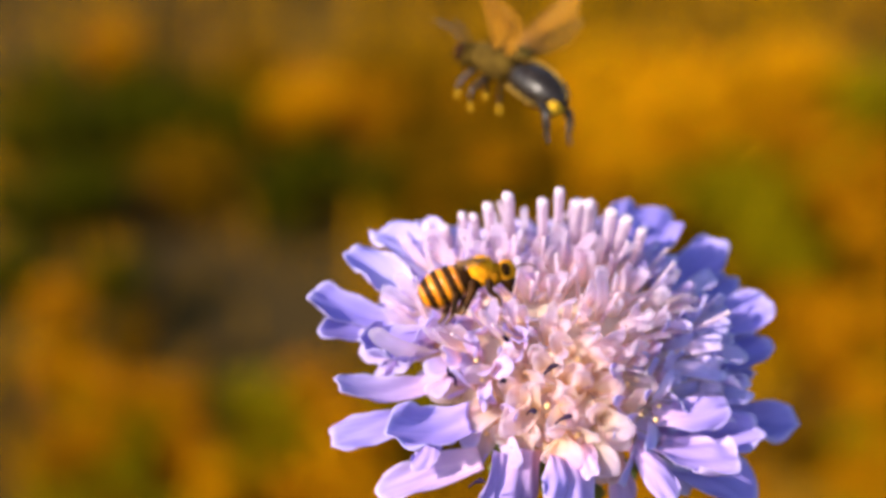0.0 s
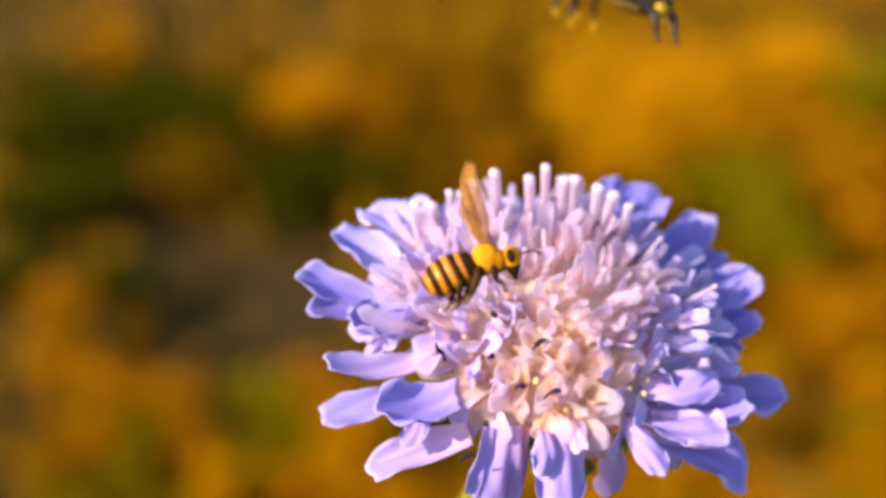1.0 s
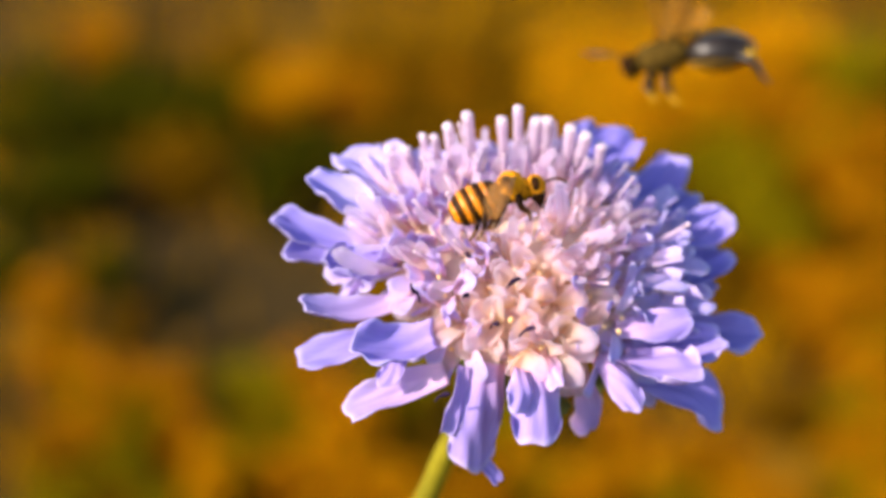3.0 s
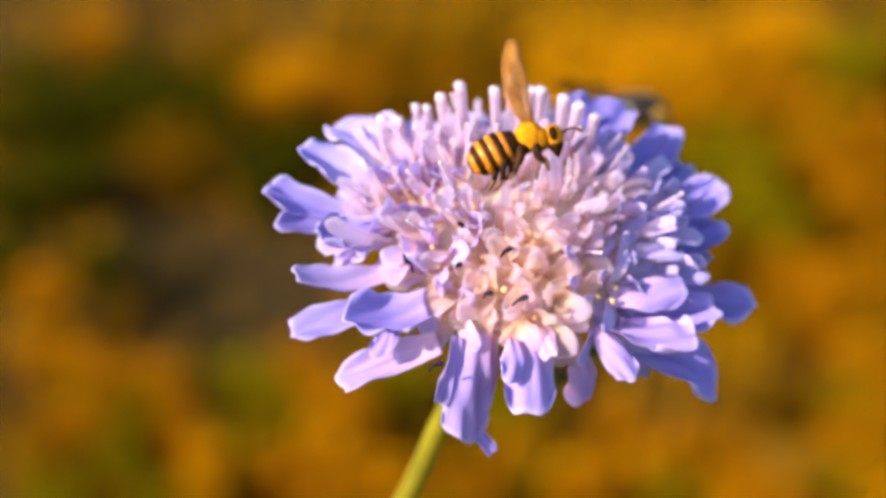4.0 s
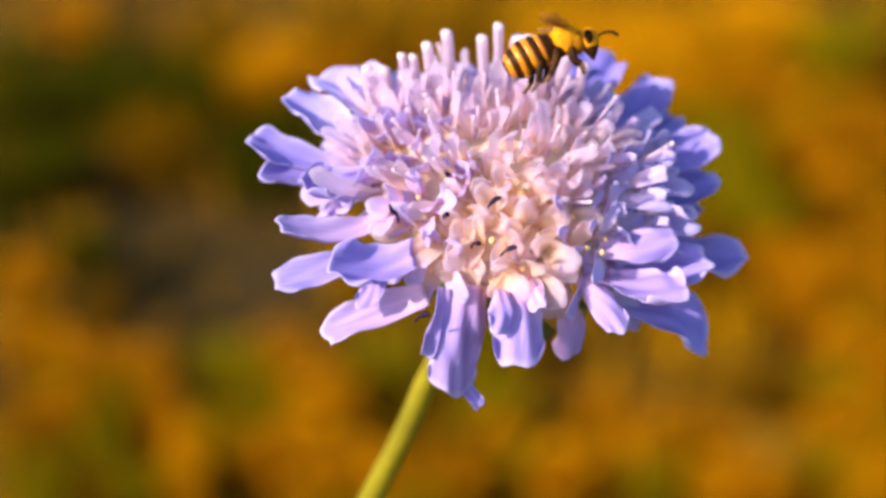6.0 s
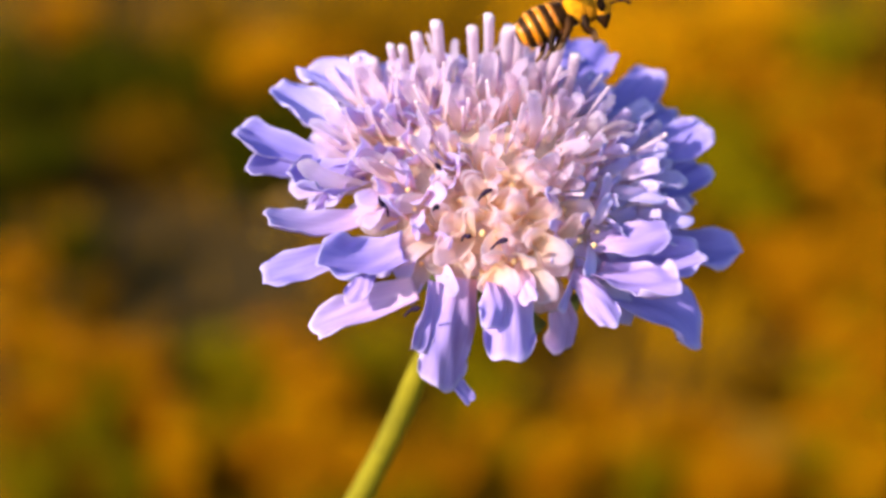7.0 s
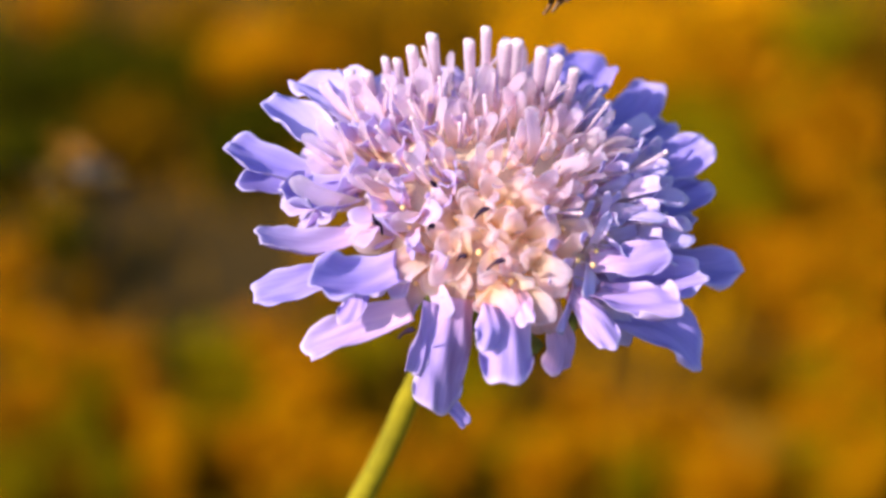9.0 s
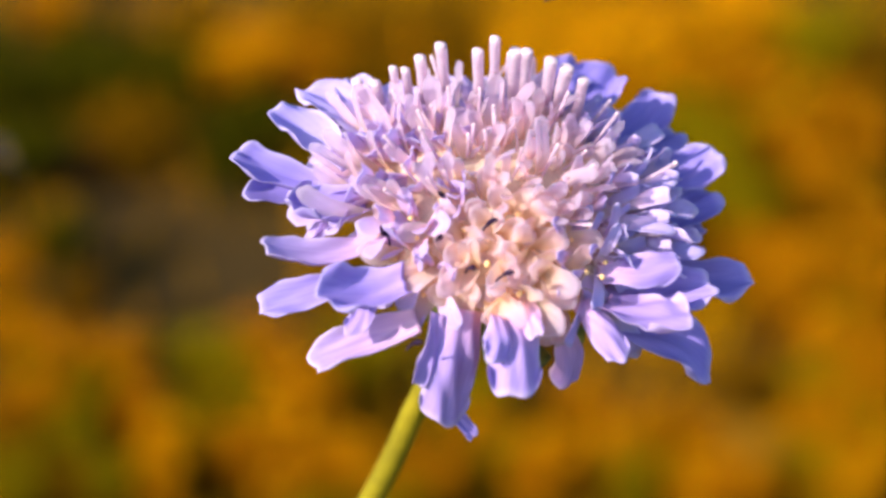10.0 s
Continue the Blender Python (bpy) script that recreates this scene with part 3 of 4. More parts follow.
def honey_bee():
    """Striped bee: nose along +x, built round the thorax."""
    bee = new("honey_bee")
    tagged(bee, "hovering honey bee with black and amber striped abdomen", "bee")
    k = 0.0000154  # one profile unit in metres

    def at(x, z, y=0.0):
        return Vector(((x - 460) * k, y * k, (585 - z) * k))

    tail, joint = at(138, 738), at(392, 604)
    radius = lambda s: 103 * k * float(np.interp(s, (0, 0.06, 0.15, 0.3, 0.45, 0.65, 0.85, 1.0), (0.32, 0.58, 0.78, 0.96, 1.0, 0.96, 0.80, 0.62)))
    bands = [(0.0, 0.035, 1), (0.035, 0.13, 0), (0.13, 0.26, 1), (0.26, 0.37, 0), (0.37, 0.48, 1), (0.48, 0.60, 0), (0.60, 0.735, 1), (0.735, 0.82, 0), (0.82, 1.0, 1)]
    for s0, s1, dark in bands:
        prof = []
        for i in range(7):
            s = s0 + (s1 - s0) * i / 6
            swell = 1.0 + 0.03 * math.sin(math.pi * i / 6) - (0.02 if i in (0, 6) else 0)
            prof.append((s, radius(s) * swell))
        v, f = lathe(prof, tail, joint, 0.95, 24)
        # the belly hangs a little below the axis
        mesh_object("abdomen_segment", v, f, BLACK_SHELL if dark else YELLOW_FUR, bee, "dark brown band" if dark else "glossy amber band")
    v, f = egg(at(460, 583), (82 * k, 78 * k, 86 * k), None, 24, 16)
    v = [p + Vector(p).normalized() * (0.00009 * noise.noise(Vector(p) * 9000)) for p in v]
    mesh_object("thorax", v, f, GOLD_FUR, bee, "golden furry thorax")
    v, f = egg(at(428, 640), (54 * k, 66 * k, 42 * k), None, 16, 10)
    mesh_object("waist", v, f, BLACK_SHELL, bee, "dark brown waist")
    v, f = egg(at(524, 598), (52 * k, 66 * k, 66 * k), None, 16, 12)
    mesh_object("collar", v, f, BROWN_FUR, bee, "brown furry collar behind the head")
    v, f = egg(at(592, 580), (54 * k, 56 * k, 64 * k), Matrix.Rotation(radians(-12), 3, "Y"), 22, 16)
    head_ob = mesh_object("head", v, f, GOLD_FUR, bee, "golden head")
    v, f = lathe([(0.0, 44 * k), (0.25, 42 * k), (0.5, 32 * k), (0.75, 18 * k), (0.92, 10 * k), (1.0, 4 * k)], at(598, 612), at(618, 696), 0.95, 18)
    mesh_object("muzzle", v, f, BLACK_SHELL, head_ob, "dark tapering muzzle")
    for side in (-1, 1):
        tilt = Matrix.Rotation(radians(-14), 3, "Y")
        v, f = egg(at(588, 570, side * 47), (25 * k, 14 * k, 40 * k), tilt, 20, 14)
        mesh_object("eye", v, f, EYE, head_ob, "oval glossy brown eye")
        v, f = tube(curve_points([at(632, 572, side * 14), at(655, 552, side * 20), at(682, 543, side * 26), at(715, 541, side * 36), at(752, 560, side * 46)], 4), [6.0 * k] * 9 + [5.0 * k] * 8, 7)
        mesh_object("antenna", v, f, BEE_LEG, head_ob, "thin elbowed antenna")
        y = side * 42
        leg("leg", bee, [at(497, 628, y), at(505, 672, y * 1.3), at(520, 700, y * 1.4), at(550, 716, y * 1.3), at(564, 764, y * 1.2)], [24 * k, 21 * k, 16 * k, 13 * k, 8 * k], BEE_LEG, FOOT)
        sh = 0 if side < 0 else 22
        leg("leg", bee, [at(415 - sh, 640, y), at(412 - sh, 690, y * 1.4), at(392 - sh, 742, y * 1.5), at(376 - sh, 782, y * 1.4), at(350 - sh, 812, y * 1.2)], [28 * k, 26 * k, 20 * k, 15 * k, 9 * k], BEE_LEG, FOOT)
        sh = 0 if side < 0 else 38
        leg("leg", bee, [at(330 - sh, 640, y), at(326 - sh, 700, y * 1.4), at(320 - sh, 765, y * 1.5), at(306 - sh, 824, y * 1.4), at(274 - sh, 866, y * 1.2)], [26 * k, 23 * k, 18 * k, 13 * k, 8 * k], BEE_LEG, FOOT)
    wings = []
    for side in (-1, 1):
        wings.append((side, wing(bee, at(482, 520, side * 30), 0.0072, 0.0017, side, AMBER_WING, 0.20)))
        wings.append((side, wing(bee, at(455, 520, side * 32), 0.0046, 0.0012, side, AMBER_WING, 0.30)))
    return bee, wings


def solitary_bee():
    """Dark solitary bee with grey fur and pollen-laden legs: nose along +x, built round its waist."""
    bee = new("solitary_bee")
    tagged(bee, "flying dark solitary bee with grey fur and pollen on its legs", "bee")
    grey = plain_material("grey_fur", (0.040, 0.022, 0.003), (0.11, 0.066, 0.010), 1200, 0.9, gloss=0.05, relief=0.8)
    shell = plain_material("black_shell", (0.009, 0.006, 0.004), (0.020, 0.013, 0.009), 600, 0.3, gloss=0.32)
    cream = plain_material("pollen_fur", (0.15, 0.085, 0.012), (0.27, 0.165, 0.035), 1200, 0.9, gloss=0.05)
    gold = plain_material("gold_pollen", (0.46, 0.24, 0.006), (0.62, 0.36, 0.02), 1200, 0.8, gloss=0.1)
    v, f = lathe([(0.0, 0.0004), (0.1, 0.0011), (0.28, 0.00155), (0.5, 0.0017), (0.72, 0.0015), (0.9, 0.00095), (1.0, 0.0003)], (-0.0002, 0, 0), (-0.0064, 0, -0.0006), 1.05, 22)
    ab = mesh_object("abdomen", v, f, shell, bee, "glossy black abdomen")
    for s in (0.34, 0.58, 0.8):
        r = np.interp(s, (0.28, 0.5, 0.72, 0.9), (0.00155, 0.0017, 0.0015, 0.00095)) + 0.00003
        v, f = lathe([(s - 0.015, r), (s, r + 0.00003), (s + 0.015, r)], (-0.0002, 0, 0), (-0.0064, 0, -0.0006), 1.05, 22)
        mesh_object("hair_band", v, f, shell, ab, "narrow band at a segment's edge")
    v, f = egg((-0.0026, 0.0005, -0.00132), (0.0022, 0.0011, 0.00027), Matrix.Rotation(radians(-6), 3, "Y"), 20, 10)
    v = [p + Vector((0, 0, -1)) * 0.00012 * noise.noise(p * 7000) for p in v]
    mesh_object("belly_fur", v, f, cream, bee, "pale furry belly")
    v, f = tube(curve_points([(-0.0012, 0, 0.0014), (-0.0032, 0, 0.00148), (-0.0050, 0, 0.00095), (-0.0064, 0, -0.0003)], 4), [0.00012] * 4 + [0.00014] * 5 + [0.00014] * 3 + [0.0001], 8)
    mesh_object("back_fringe", v, f, cream, bee, "pale fringe along the back")
    v, f = egg((-0.0058, 0.0004, -0.0012), (0.0006, 0.0009, 0.0007), None, 12, 8)
    mesh_object("tail_fur", v, f, gold, bee, "golden pollen patch under the tail")
    v, f = egg((0.0018, 0, 0.0001), (0.0026, 0.0016, 0.0014), None, 24, 16)
    v = [p + (p - Vector((0.0017, 0, 0.0002))).normalized() * (0.00022 * noise.noise(p * 6000)) for p in v]
    mesh_object("thorax", v, f, grey, bee, "grey furry thorax")
    v, f = egg((0.0000, 0.0002, 0.0016), (0.0016, 0.0009, 0.0006), None, 16, 10)
    v = [p + Vector((0, 0, 1)) * 0.0002 * noise.noise(p * 5000) for p in v]
    mesh_object("fur_tuft", v, f, cream, bee, "cream fur between the wings")
    v, f = egg((0.0046, 0, -0.0003), (0.0009, 0.0013, 0.0011), None, 16, 12)
    head_ob = mesh_object("head", v, f, grey, bee, "dark head with grey hair")
    for side in (-1, 1):
        v, f = egg((0.0048, side * 0.0012, -0.0002), (0.0005, 0.00035, 0.0008), None, 12, 8)
        mesh_object("eye", v, f, EYE, head_ob, "dark oval eye")
        v, f = tube(curve_points([(0.0052, side * 0.0004, 0.0004), (0.0066, side * 0.0008, 0.0012), (0.0084, side * 0.0013, 0.0014)], 4), [0.00010] * 9, 6)
        mesh_object("antenna", v, f, shell, head_ob, "dark antenna")
        leg("leg", bee, [(0.0028, side * 0.001, -0.001), (0.0034, side * 0.0016, -0.0024), (0.0030, side * 0.0018, -0.0036)], [0.00022, 0.00020, 0.00010], shell, gold)
        leg("leg", bee, [(0.0014, side * 0.001, -0.0012), (0.0018, side * 0.0018, -0.0026), (0.0012, side * 0.0018, -0.0042)], [0.00022, 0.00018, 0.00008], shell, gold)
        leg("leg", bee, [(-0.0040, side * 0.0008, -0.0010), (-0.0056, side * 0.0014, -0.0014), (-0.0062, side * 0.0015, -0.0022), (-0.0066, side * 0.0014, -0.0032), (-0.0071, side * 0.0014, -0.0038)], [0.0003, 0.00036, 0.0003, 0.00018, 0.00008], shell, shell)
    wings = []
    for side in (-1, 1):
        wings.append((side, wing(bee, (0.0016, side * 0.0012, 0.0013), 0.0078, 0.0025, side, BROWN_WING, 0.05)))
        wings.append((side, wing(bee, (0.0002, side * 0.0012, 0.0012), 0.0055, 0.0020, side, BROWN_WING, 0.25)))
    return bee, wings


bee, bee_wings = honey_bee()
wild_bee, wild_wings = solitary_bee()
wild_bee.scale = (1.15, 1.15, 1.15)
bee.scale = (0.944, 0.944, 0.944)

# ---- meadow plants behind the flower ----
GOLD_SPOTS = [
    (-0.061, 0.534, 0.008), (-0.038, 0.520, 0.008), (-0.050, 0.561, 0.008), (-0.103, 0.855, 0.014), (-0.092, 0.865, 0.011), (0.057, 0.886, 0.026),
    (0.086, 0.900, 0.023), (0.093, 0.846, 0.019), (0.049, 0.841, 0.019), (0.134, 0.885, 0.017), (0.159, 0.906, 0.018), (0.058, 0.798, 0.016),
    (0.114, 0.834, 0.012), (-0.105, 0.528, 0.007), (-0.104, 0.506, 0.007), (0.145, 0.562, 0.010), (0.153, 0.521, 0.011), (0.126, 0.525, 0.008),
    (0.139, 0.497, 0.010), (0.064, 0.522, 0.009), (0.038, 0.512, 0.008), (0.087, 0.505, 0.009),
]
AMBER_SPOTS = [
    (-0.202, 0.920, 0.013), (-0.062, 0.855, 0.014), (0.149, 0.827, 0.017), (0.160, 0.768, 0.013), (0.174, 0.724, 0.014), (0.183, 0.679, 0.012),
    (0.174, 0.582, 0.011), (0.156, 0.651, 0.013), (0.171, 0.633, 0.013), (0.158, 0.590, 0.014), (0.160, 0.551, 0.012), (0.141, 0.536, 0.011),
    (0.141, 0.629, 0.010), (-0.183, 0.655, 0.011), (-0.172, 0.602, 0.011), (-0.150, 0.585, 0.011), (-0.127, 0.577, 0.010), (-0.156, 0.554, 0.011),
    (0.014, 0.530, 0.008), (-0.007, 0.505, 0.009), (0.082, 0.537, 0.010), (0.106, 0.494, 0.009), (-0.027, 0.499, 0.009), (-0.059, 0.496, 0.009),
    (-0.118, 0.554, 0.008), (-0.064, 0.580, 0.012), (-0.054, 0.553, 0.011), (-0.074, 0.601, 0.008), (-0.048, 0.516, 0.010), (-0.075, 0.524, 0.009),
    (0.132, 0.665, 0.011), (0.063, 0.512, 0.009), (0.096, 0.529, 0.009), (0.032, 0.505, 0.009), (0.185, 0.796, 0.011),
]
TAN_SPOTS = [
    (0.114, 0.511, 0.009), (0.108, 0.524, 0.006),
]
OLIVE_SPOTS = [
    (-0.138, 0.561, 0.008), (-0.140, 0.528, 0.008), (-0.075, 0.553, 0.008), (0.138, 0.559, 0.007), (0.150, 0.532, 0.007), (0.128, 0.504, 0.007),
    (0.066, 0.501, 0.007), (0.022, 0.516, 0.007), (-0.161, 0.585, 0.008), (0.159, 0.615, 0.008), (0.173, 0.655, 0.008), (0.117, 0.780, 0.013),
    (0.121, 0.741, 0.013), (0.179, 0.865, 0.013), (0.174, 0.808, 0.011), (0.200, 0.891, 0.013), (-0.097, 0.585, 0.009), (-0.092, 0.577, 0.010),
    (-0.033, 0.592, 0.011), (-0.093, 0.538, 0.008), (-0.157, 0.504, 0.010), (-0.122, 0.503, 0.007), (0.124, 0.699, 0.012), (0.090, 0.769, 0.013),
]
BROWN_SPOTS = [
    (-0.052, 0.901, 0.016), (-0.034, 0.867, 0.016), (-0.023, 0.908, 0.017), (0.005, 0.894, 0.019), (0.026, 0.900, 0.016), (-0.006, 0.835, 0.016),
    (0.021, 0.828, 0.016), (-0.149, 0.788, 0.015), (-0.070, 0.908, 0.015), (-0.128, 0.909, 0.015), (-0.015, 0.527, 0.009), (0.044, 0.544, 0.010),
    (0.121, 0.582, 0.012), (0.198, 0.808, 0.016), (0.213, 0.858, 0.014), (0.151, 0.699, 0.011), (-0.141, 0.507, 0.011), (-0.086, 0.561, 0.010),
    (-0.159, 0.532, 0.011), (-0.032, 0.530, 0.010), (-0.038, 0.811, 0.016), (0.055, 0.741, 0.015), (-0.011, 0.770, 0.016),
]
GREEN_SPOTS = [
    (-0.230, 0.831, 0.017), (-0.234, 0.890, 0.016), (-0.218, 0.761, 0.016), (-0.213, 0.693, 0.012), (-0.095, 0.791, 0.013), (-0.085, 0.808, 0.010),
    (-0.200, 0.850, 0.018), (-0.175, 0.849, 0.018), (-0.152, 0.869, 0.014), (-0.130, 0.836, 0.011), (-0.193, 0.783, 0.016), (-0.124, 0.865, 0.010),
    (-0.186, 0.889, 0.013), (-0.099, 0.760, 0.009), (-0.059, 0.782, 0.013),
]
# bare, shaded soil between the plants: place and radius
BARE = ((-0.236, 0.901, 0.018), (-0.128, 0.657, 0.018), (-0.093, 0.661, 0.019), (-0.079, 0.708, 0.020), (-0.170, 0.778, 0.021), (-0.143, 0.729, 0.023), (-0.122, 0.689, 0.022), (-0.146, 0.685, 0.017), (-0.095, 0.694, 0.022), (-0.116, 0.734, 0.021), (-0.139, 0.577, 0.010), (-0.201, 0.842, 0.017), (0.135, 0.615, 0.009), (0.204, 0.869, 0.014))


def bare(x, y):
    return any(math.hypot(x - gx, (y - gy) * 0.7) < gr for gx, gy, gr in BARE)


# smaller plants scattered through the meadow: darker to one side, golden to the other
scatter = random.Random(77)
for spots, left_share in ((AMBER_SPOTS, 0.25), (OLIVE_SPOTS, 0.4), (BROWN_SPOTS, 0.6), (GREEN_SPOTS, 0.75)):
    for k in range(14):
        sx = scatter.uniform(-0.20, -0.02) if scatter.random() < left_share else scatter.uniform(-0.02, 0.20)
        sy = scatter.uniform(0.44, 0.88)
        shady = sx < -0.04 and sy > 0.6
        if not bare(sx, sy) and not (shady and (spots is AMBER_SPOTS or spots is OLIVE_SPOTS)):
            spots.append((sx, sy, scatter.uniform(0.006, 0.010)))


GOLD_BLOSSOM = plain_material("golden_blossom", (0.60, 0.266, 0.001), (0.78, 0.38, 0.001), 30, 0.9, 0, 0.25, True, gloss=0.03)
AMBER_LEAF = plain_material("amber_dry_leaf", (0.41, 0.166, 0.0009), (0.59, 0.250, 0.0009), 30, 0.9, 0, 0.25, True, gloss=0.03)
TAN_LEAF = plain_material("tan_dry_leaf", (0.4, 0.208, 0.016), (0.528, 0.304, 0.024), 30, 0.9, 0, 0.25, True, gloss=0.03)
OLIVE_LEAF = plain_material("olive_leaf", (0.216, 0.162, 0.0009), (0.342, 0.261, 0.0009), 30, 0.9, 0, 0.25, True, gloss=0.03)
GREEN_LEAF = plain_material("green_leaf", (0.045, 0.045, 0.0003), (0.08, 0.075, 0.0006), 30, 0.9, 0, 0.25, True, gloss=0.03)
BROWN_LEAF = plain_material("brown_dry_leaf", (0.162, 0.0765, 0.0009), (0.252, 0.1215, 0.0009), 30, 0.9, 0, 0.25, True, gloss=0.03)
STRAW = plain_material("straw", (0.2788, 0.1353, 0.00082), (0.4264, 0.2132, 0.00082), 14, 0.9, 0, 0.2, True, gloss=0.03)


def leaf(rng, p, d, length, width):
    """One pointed leaf of six vertices with a keel."""
    d = d.normalized()
    side = d.cross(Vector((rng.uniform(-1, 1), rng.uniform(-1, 1), 0.3))).normalized()
    up = side.cross(d)
    a, m, t = p, p + d * length * 0.55 - up * width * 0.15, p + d * length - Vector((0, 0, length * 0.2))
    verts = [a, m + side * width / 2, t, m - side * width / 2, m + up * width * 0.25]
    return verts, [(0, 1, 4), (1, 2, 4), (2, 3, 4), (3, 0, 4)]


def leafy_clump(rng, radius, height, count):
    pieces = []
    for i in range(count):
        a, h = rng.uniform(0, 2 * math.pi), rng.uniform(0.1, 1) ** 0.7
        r = radius * math.sqrt(rng.random()) * (0.5 + 0.5 * h)
        p = Vector((r * math.cos(a), r * math.sin(a), height * h))
        d = Vector((math.cos(a) + rng.uniform(-0.6, 0.6), math.sin(a) + rng.uniform(-0.6, 0.6), rng.uniform(0.1, 1.2)))
        pieces.append(leaf(rng, p, d, radius * rng.uniform(0.35, 0.6), radius * rng.uniform(0.12, 0.22)))
    return joined(pieces)


def clump_stems(rng, radius, height, count):
    pieces = []
    for i in range(count):
        a, r = rng.uniform(0, 2 * math.pi), radius * rng.random()
        pieces.append(tube([(r * 0.25 * math.cos(a), r * 0.25 * math.sin(a), -0.004), (r * 0.6 * math.cos(a), r * 0.6 * math.sin(a), height * 0.5), (r * math.cos(a), r * math.sin(a), height * 0.95)], [0.0008, 0.0006, 0.0004], 5))
    return joined(pieces)


def plant_kind(name, label, category, group, material, stem_material, part_name, spots, seed, height, count):
    """One plant with stems and a crown, then copies of it at the other spots."""
    rng = random.Random(seed)
    first = None
    for x, y, r in spots:
        s = r / 0.02
        m = Matrix.Translation((x, y, 0)) @ Matrix.Rotation(rng.uniform(0, 6.28), 4, "Z")
        if first is None:
            first = new(name)
            tagged(first, label, category, group)
            v, f = leafy_clump(rng, 0.022, height, count)
            tagged(mesh_object(part_name, v, f, material, first, smooth=False), kind="stuff")
            v, f = clump_stems(rng, 0.018, height, 14)
            tagged(mesh_object("undergrowth", v, f, stem_material, first), kind="stuff")
            first.matrix_basis = m @ Matrix.Diagonal((s, s, 1, 1))
        else:
            ob = copy_thing(first, m)
            ob.scale = (s, s, rng.uniform(0.9, 1.1))


plant_kind("golden_wildflower", "blurred clump of golden-yellow wildflowers in the meadow", "wildflower", "golden wildflowers", GOLD_BLOSSOM, OLIVE_LEAF, "blossoms", GOLD_SPOTS, 21, 0.036, 420)
plant_kind("dry_plant", "dry amber meadow plant among the grass", "plant", "amber plants", AMBER_LEAF, STRAW, "leaves", AMBER_SPOTS, 22, 0.034, 360)
plant_kind("dry_plant", "pale tan dry meadow plant among the grass", "plant", "", TAN_LEAF, STRAW, "leaves", TAN_SPOTS, 23, 0.034, 360)
plant_kind("meadow_herb", "olive-green leafy herb among dry grass", "herb", "olive herbs", OLIVE_LEAF, OLIVE_LEAF, "leaves", OLIVE_SPOTS, 24, 0.034, 360)
plant_kind("meadow_herb", "dark green leafy herb in the meadow", "herb", "green herbs", GREEN_LEAF, GREEN_LEAF, "leaves", GREEN_SPOTS, 25, 0.029, 300)
plant_kind("dry_plant", "withered brown plant among the grass", "plant", "brown plants", BROWN_LEAF, STRAW, "leaves", BROWN_SPOTS, 26, 0.029, 300)


def dry_grass():
    rng = random.Random(31)
    verts, faces = [], []
    while len(faces) < 30000:
        x, y = rng.uniform(-0.9, 0.9), rng.uniform(0.3, 1.6)
        if rng.random() > math.exp(-(x / 0.45) ** 2):
            continue
        if x < -0.06 and y > 0.58 and rng.random() < 0.5:
            continue
        if bare(x, y) and rng.random() < 0.95:
            continue
        h, w, a = rng.uniform(0.012, 0.036), rng.uniform(0.001, 0.0022), rng.uniform(0, 6.28)
        lean = Vector((math.cos(a), math.sin(a), 0)) * h * rng.uniform(0.2, 0.9)
        side = Vector((-math.sin(a), math.cos(a), 0)) * w
        p = Vector((x, y, -0.002))
        o = len(verts)
        mid = p + lean * 0.35 + Vector((0, 0, h * 0.6))
        verts += [p - side, p + side, mid + side * 0.8, mid - side * 0.8, p + lean + Vector((0, 0, h))]
        faces += [(o, o + 1, o + 2, o + 3), (o + 3, o + 2, o + 4)]
    ob = mesh_object("dry_grass", verts, faces, STRAW, smooth=False)
    tagged(ob, "straw-coloured dry meadow grass", "grass", kind="stuff")


dry_grass()


def wide_meadow():
    """The same dry grass, thinner, out to the edge of the meadow all round."""
    rng = random.Random(41)
    verts, faces = [], []
    while len(faces) < 60000:
        a, r = rng.uniform(0, 6.28), 5.0 * rng.random() ** 0.7
        x, y = r * math.cos(a), 0.6 + r * math.sin(a)
        if abs(x) < 0.42 and 0.28 < y < 1.55 or math.hypot(x, y) < 0.12:
            continue
        h, w, turn = rng.uniform(0.03, 0.09), rng.uniform(0.003, 0.007), rng.uniform(0, 6.28)
        lean = Vector((math.cos(turn), math.sin(turn), 0)) * h * rng.uniform(0.3, 1.0)
        side = Vector((-math.sin(turn), math.cos(turn), 0)) * w
        p = Vector((x, y, -0.004 if r < 3.2 else -0.02))
        o = len(verts)
        mid = p + lean * 0.35 + Vector((0, 0, h * 0.6))
        verts += [p - side, p + side, mid + side * 0.8, mid - side * 0.8, p + lean + Vector((0, 0, h))]
        faces += [(o, o + 1, o + 2, o + 3), (o + 3, o + 2, o + 4)]
    ob = mesh_object("meadow_grass", verts, faces, STRAW, smooth=False)
    tagged(ob, "thin straw-coloured grass of the wider meadow", "grass", kind="stuff")


wide_meadow()

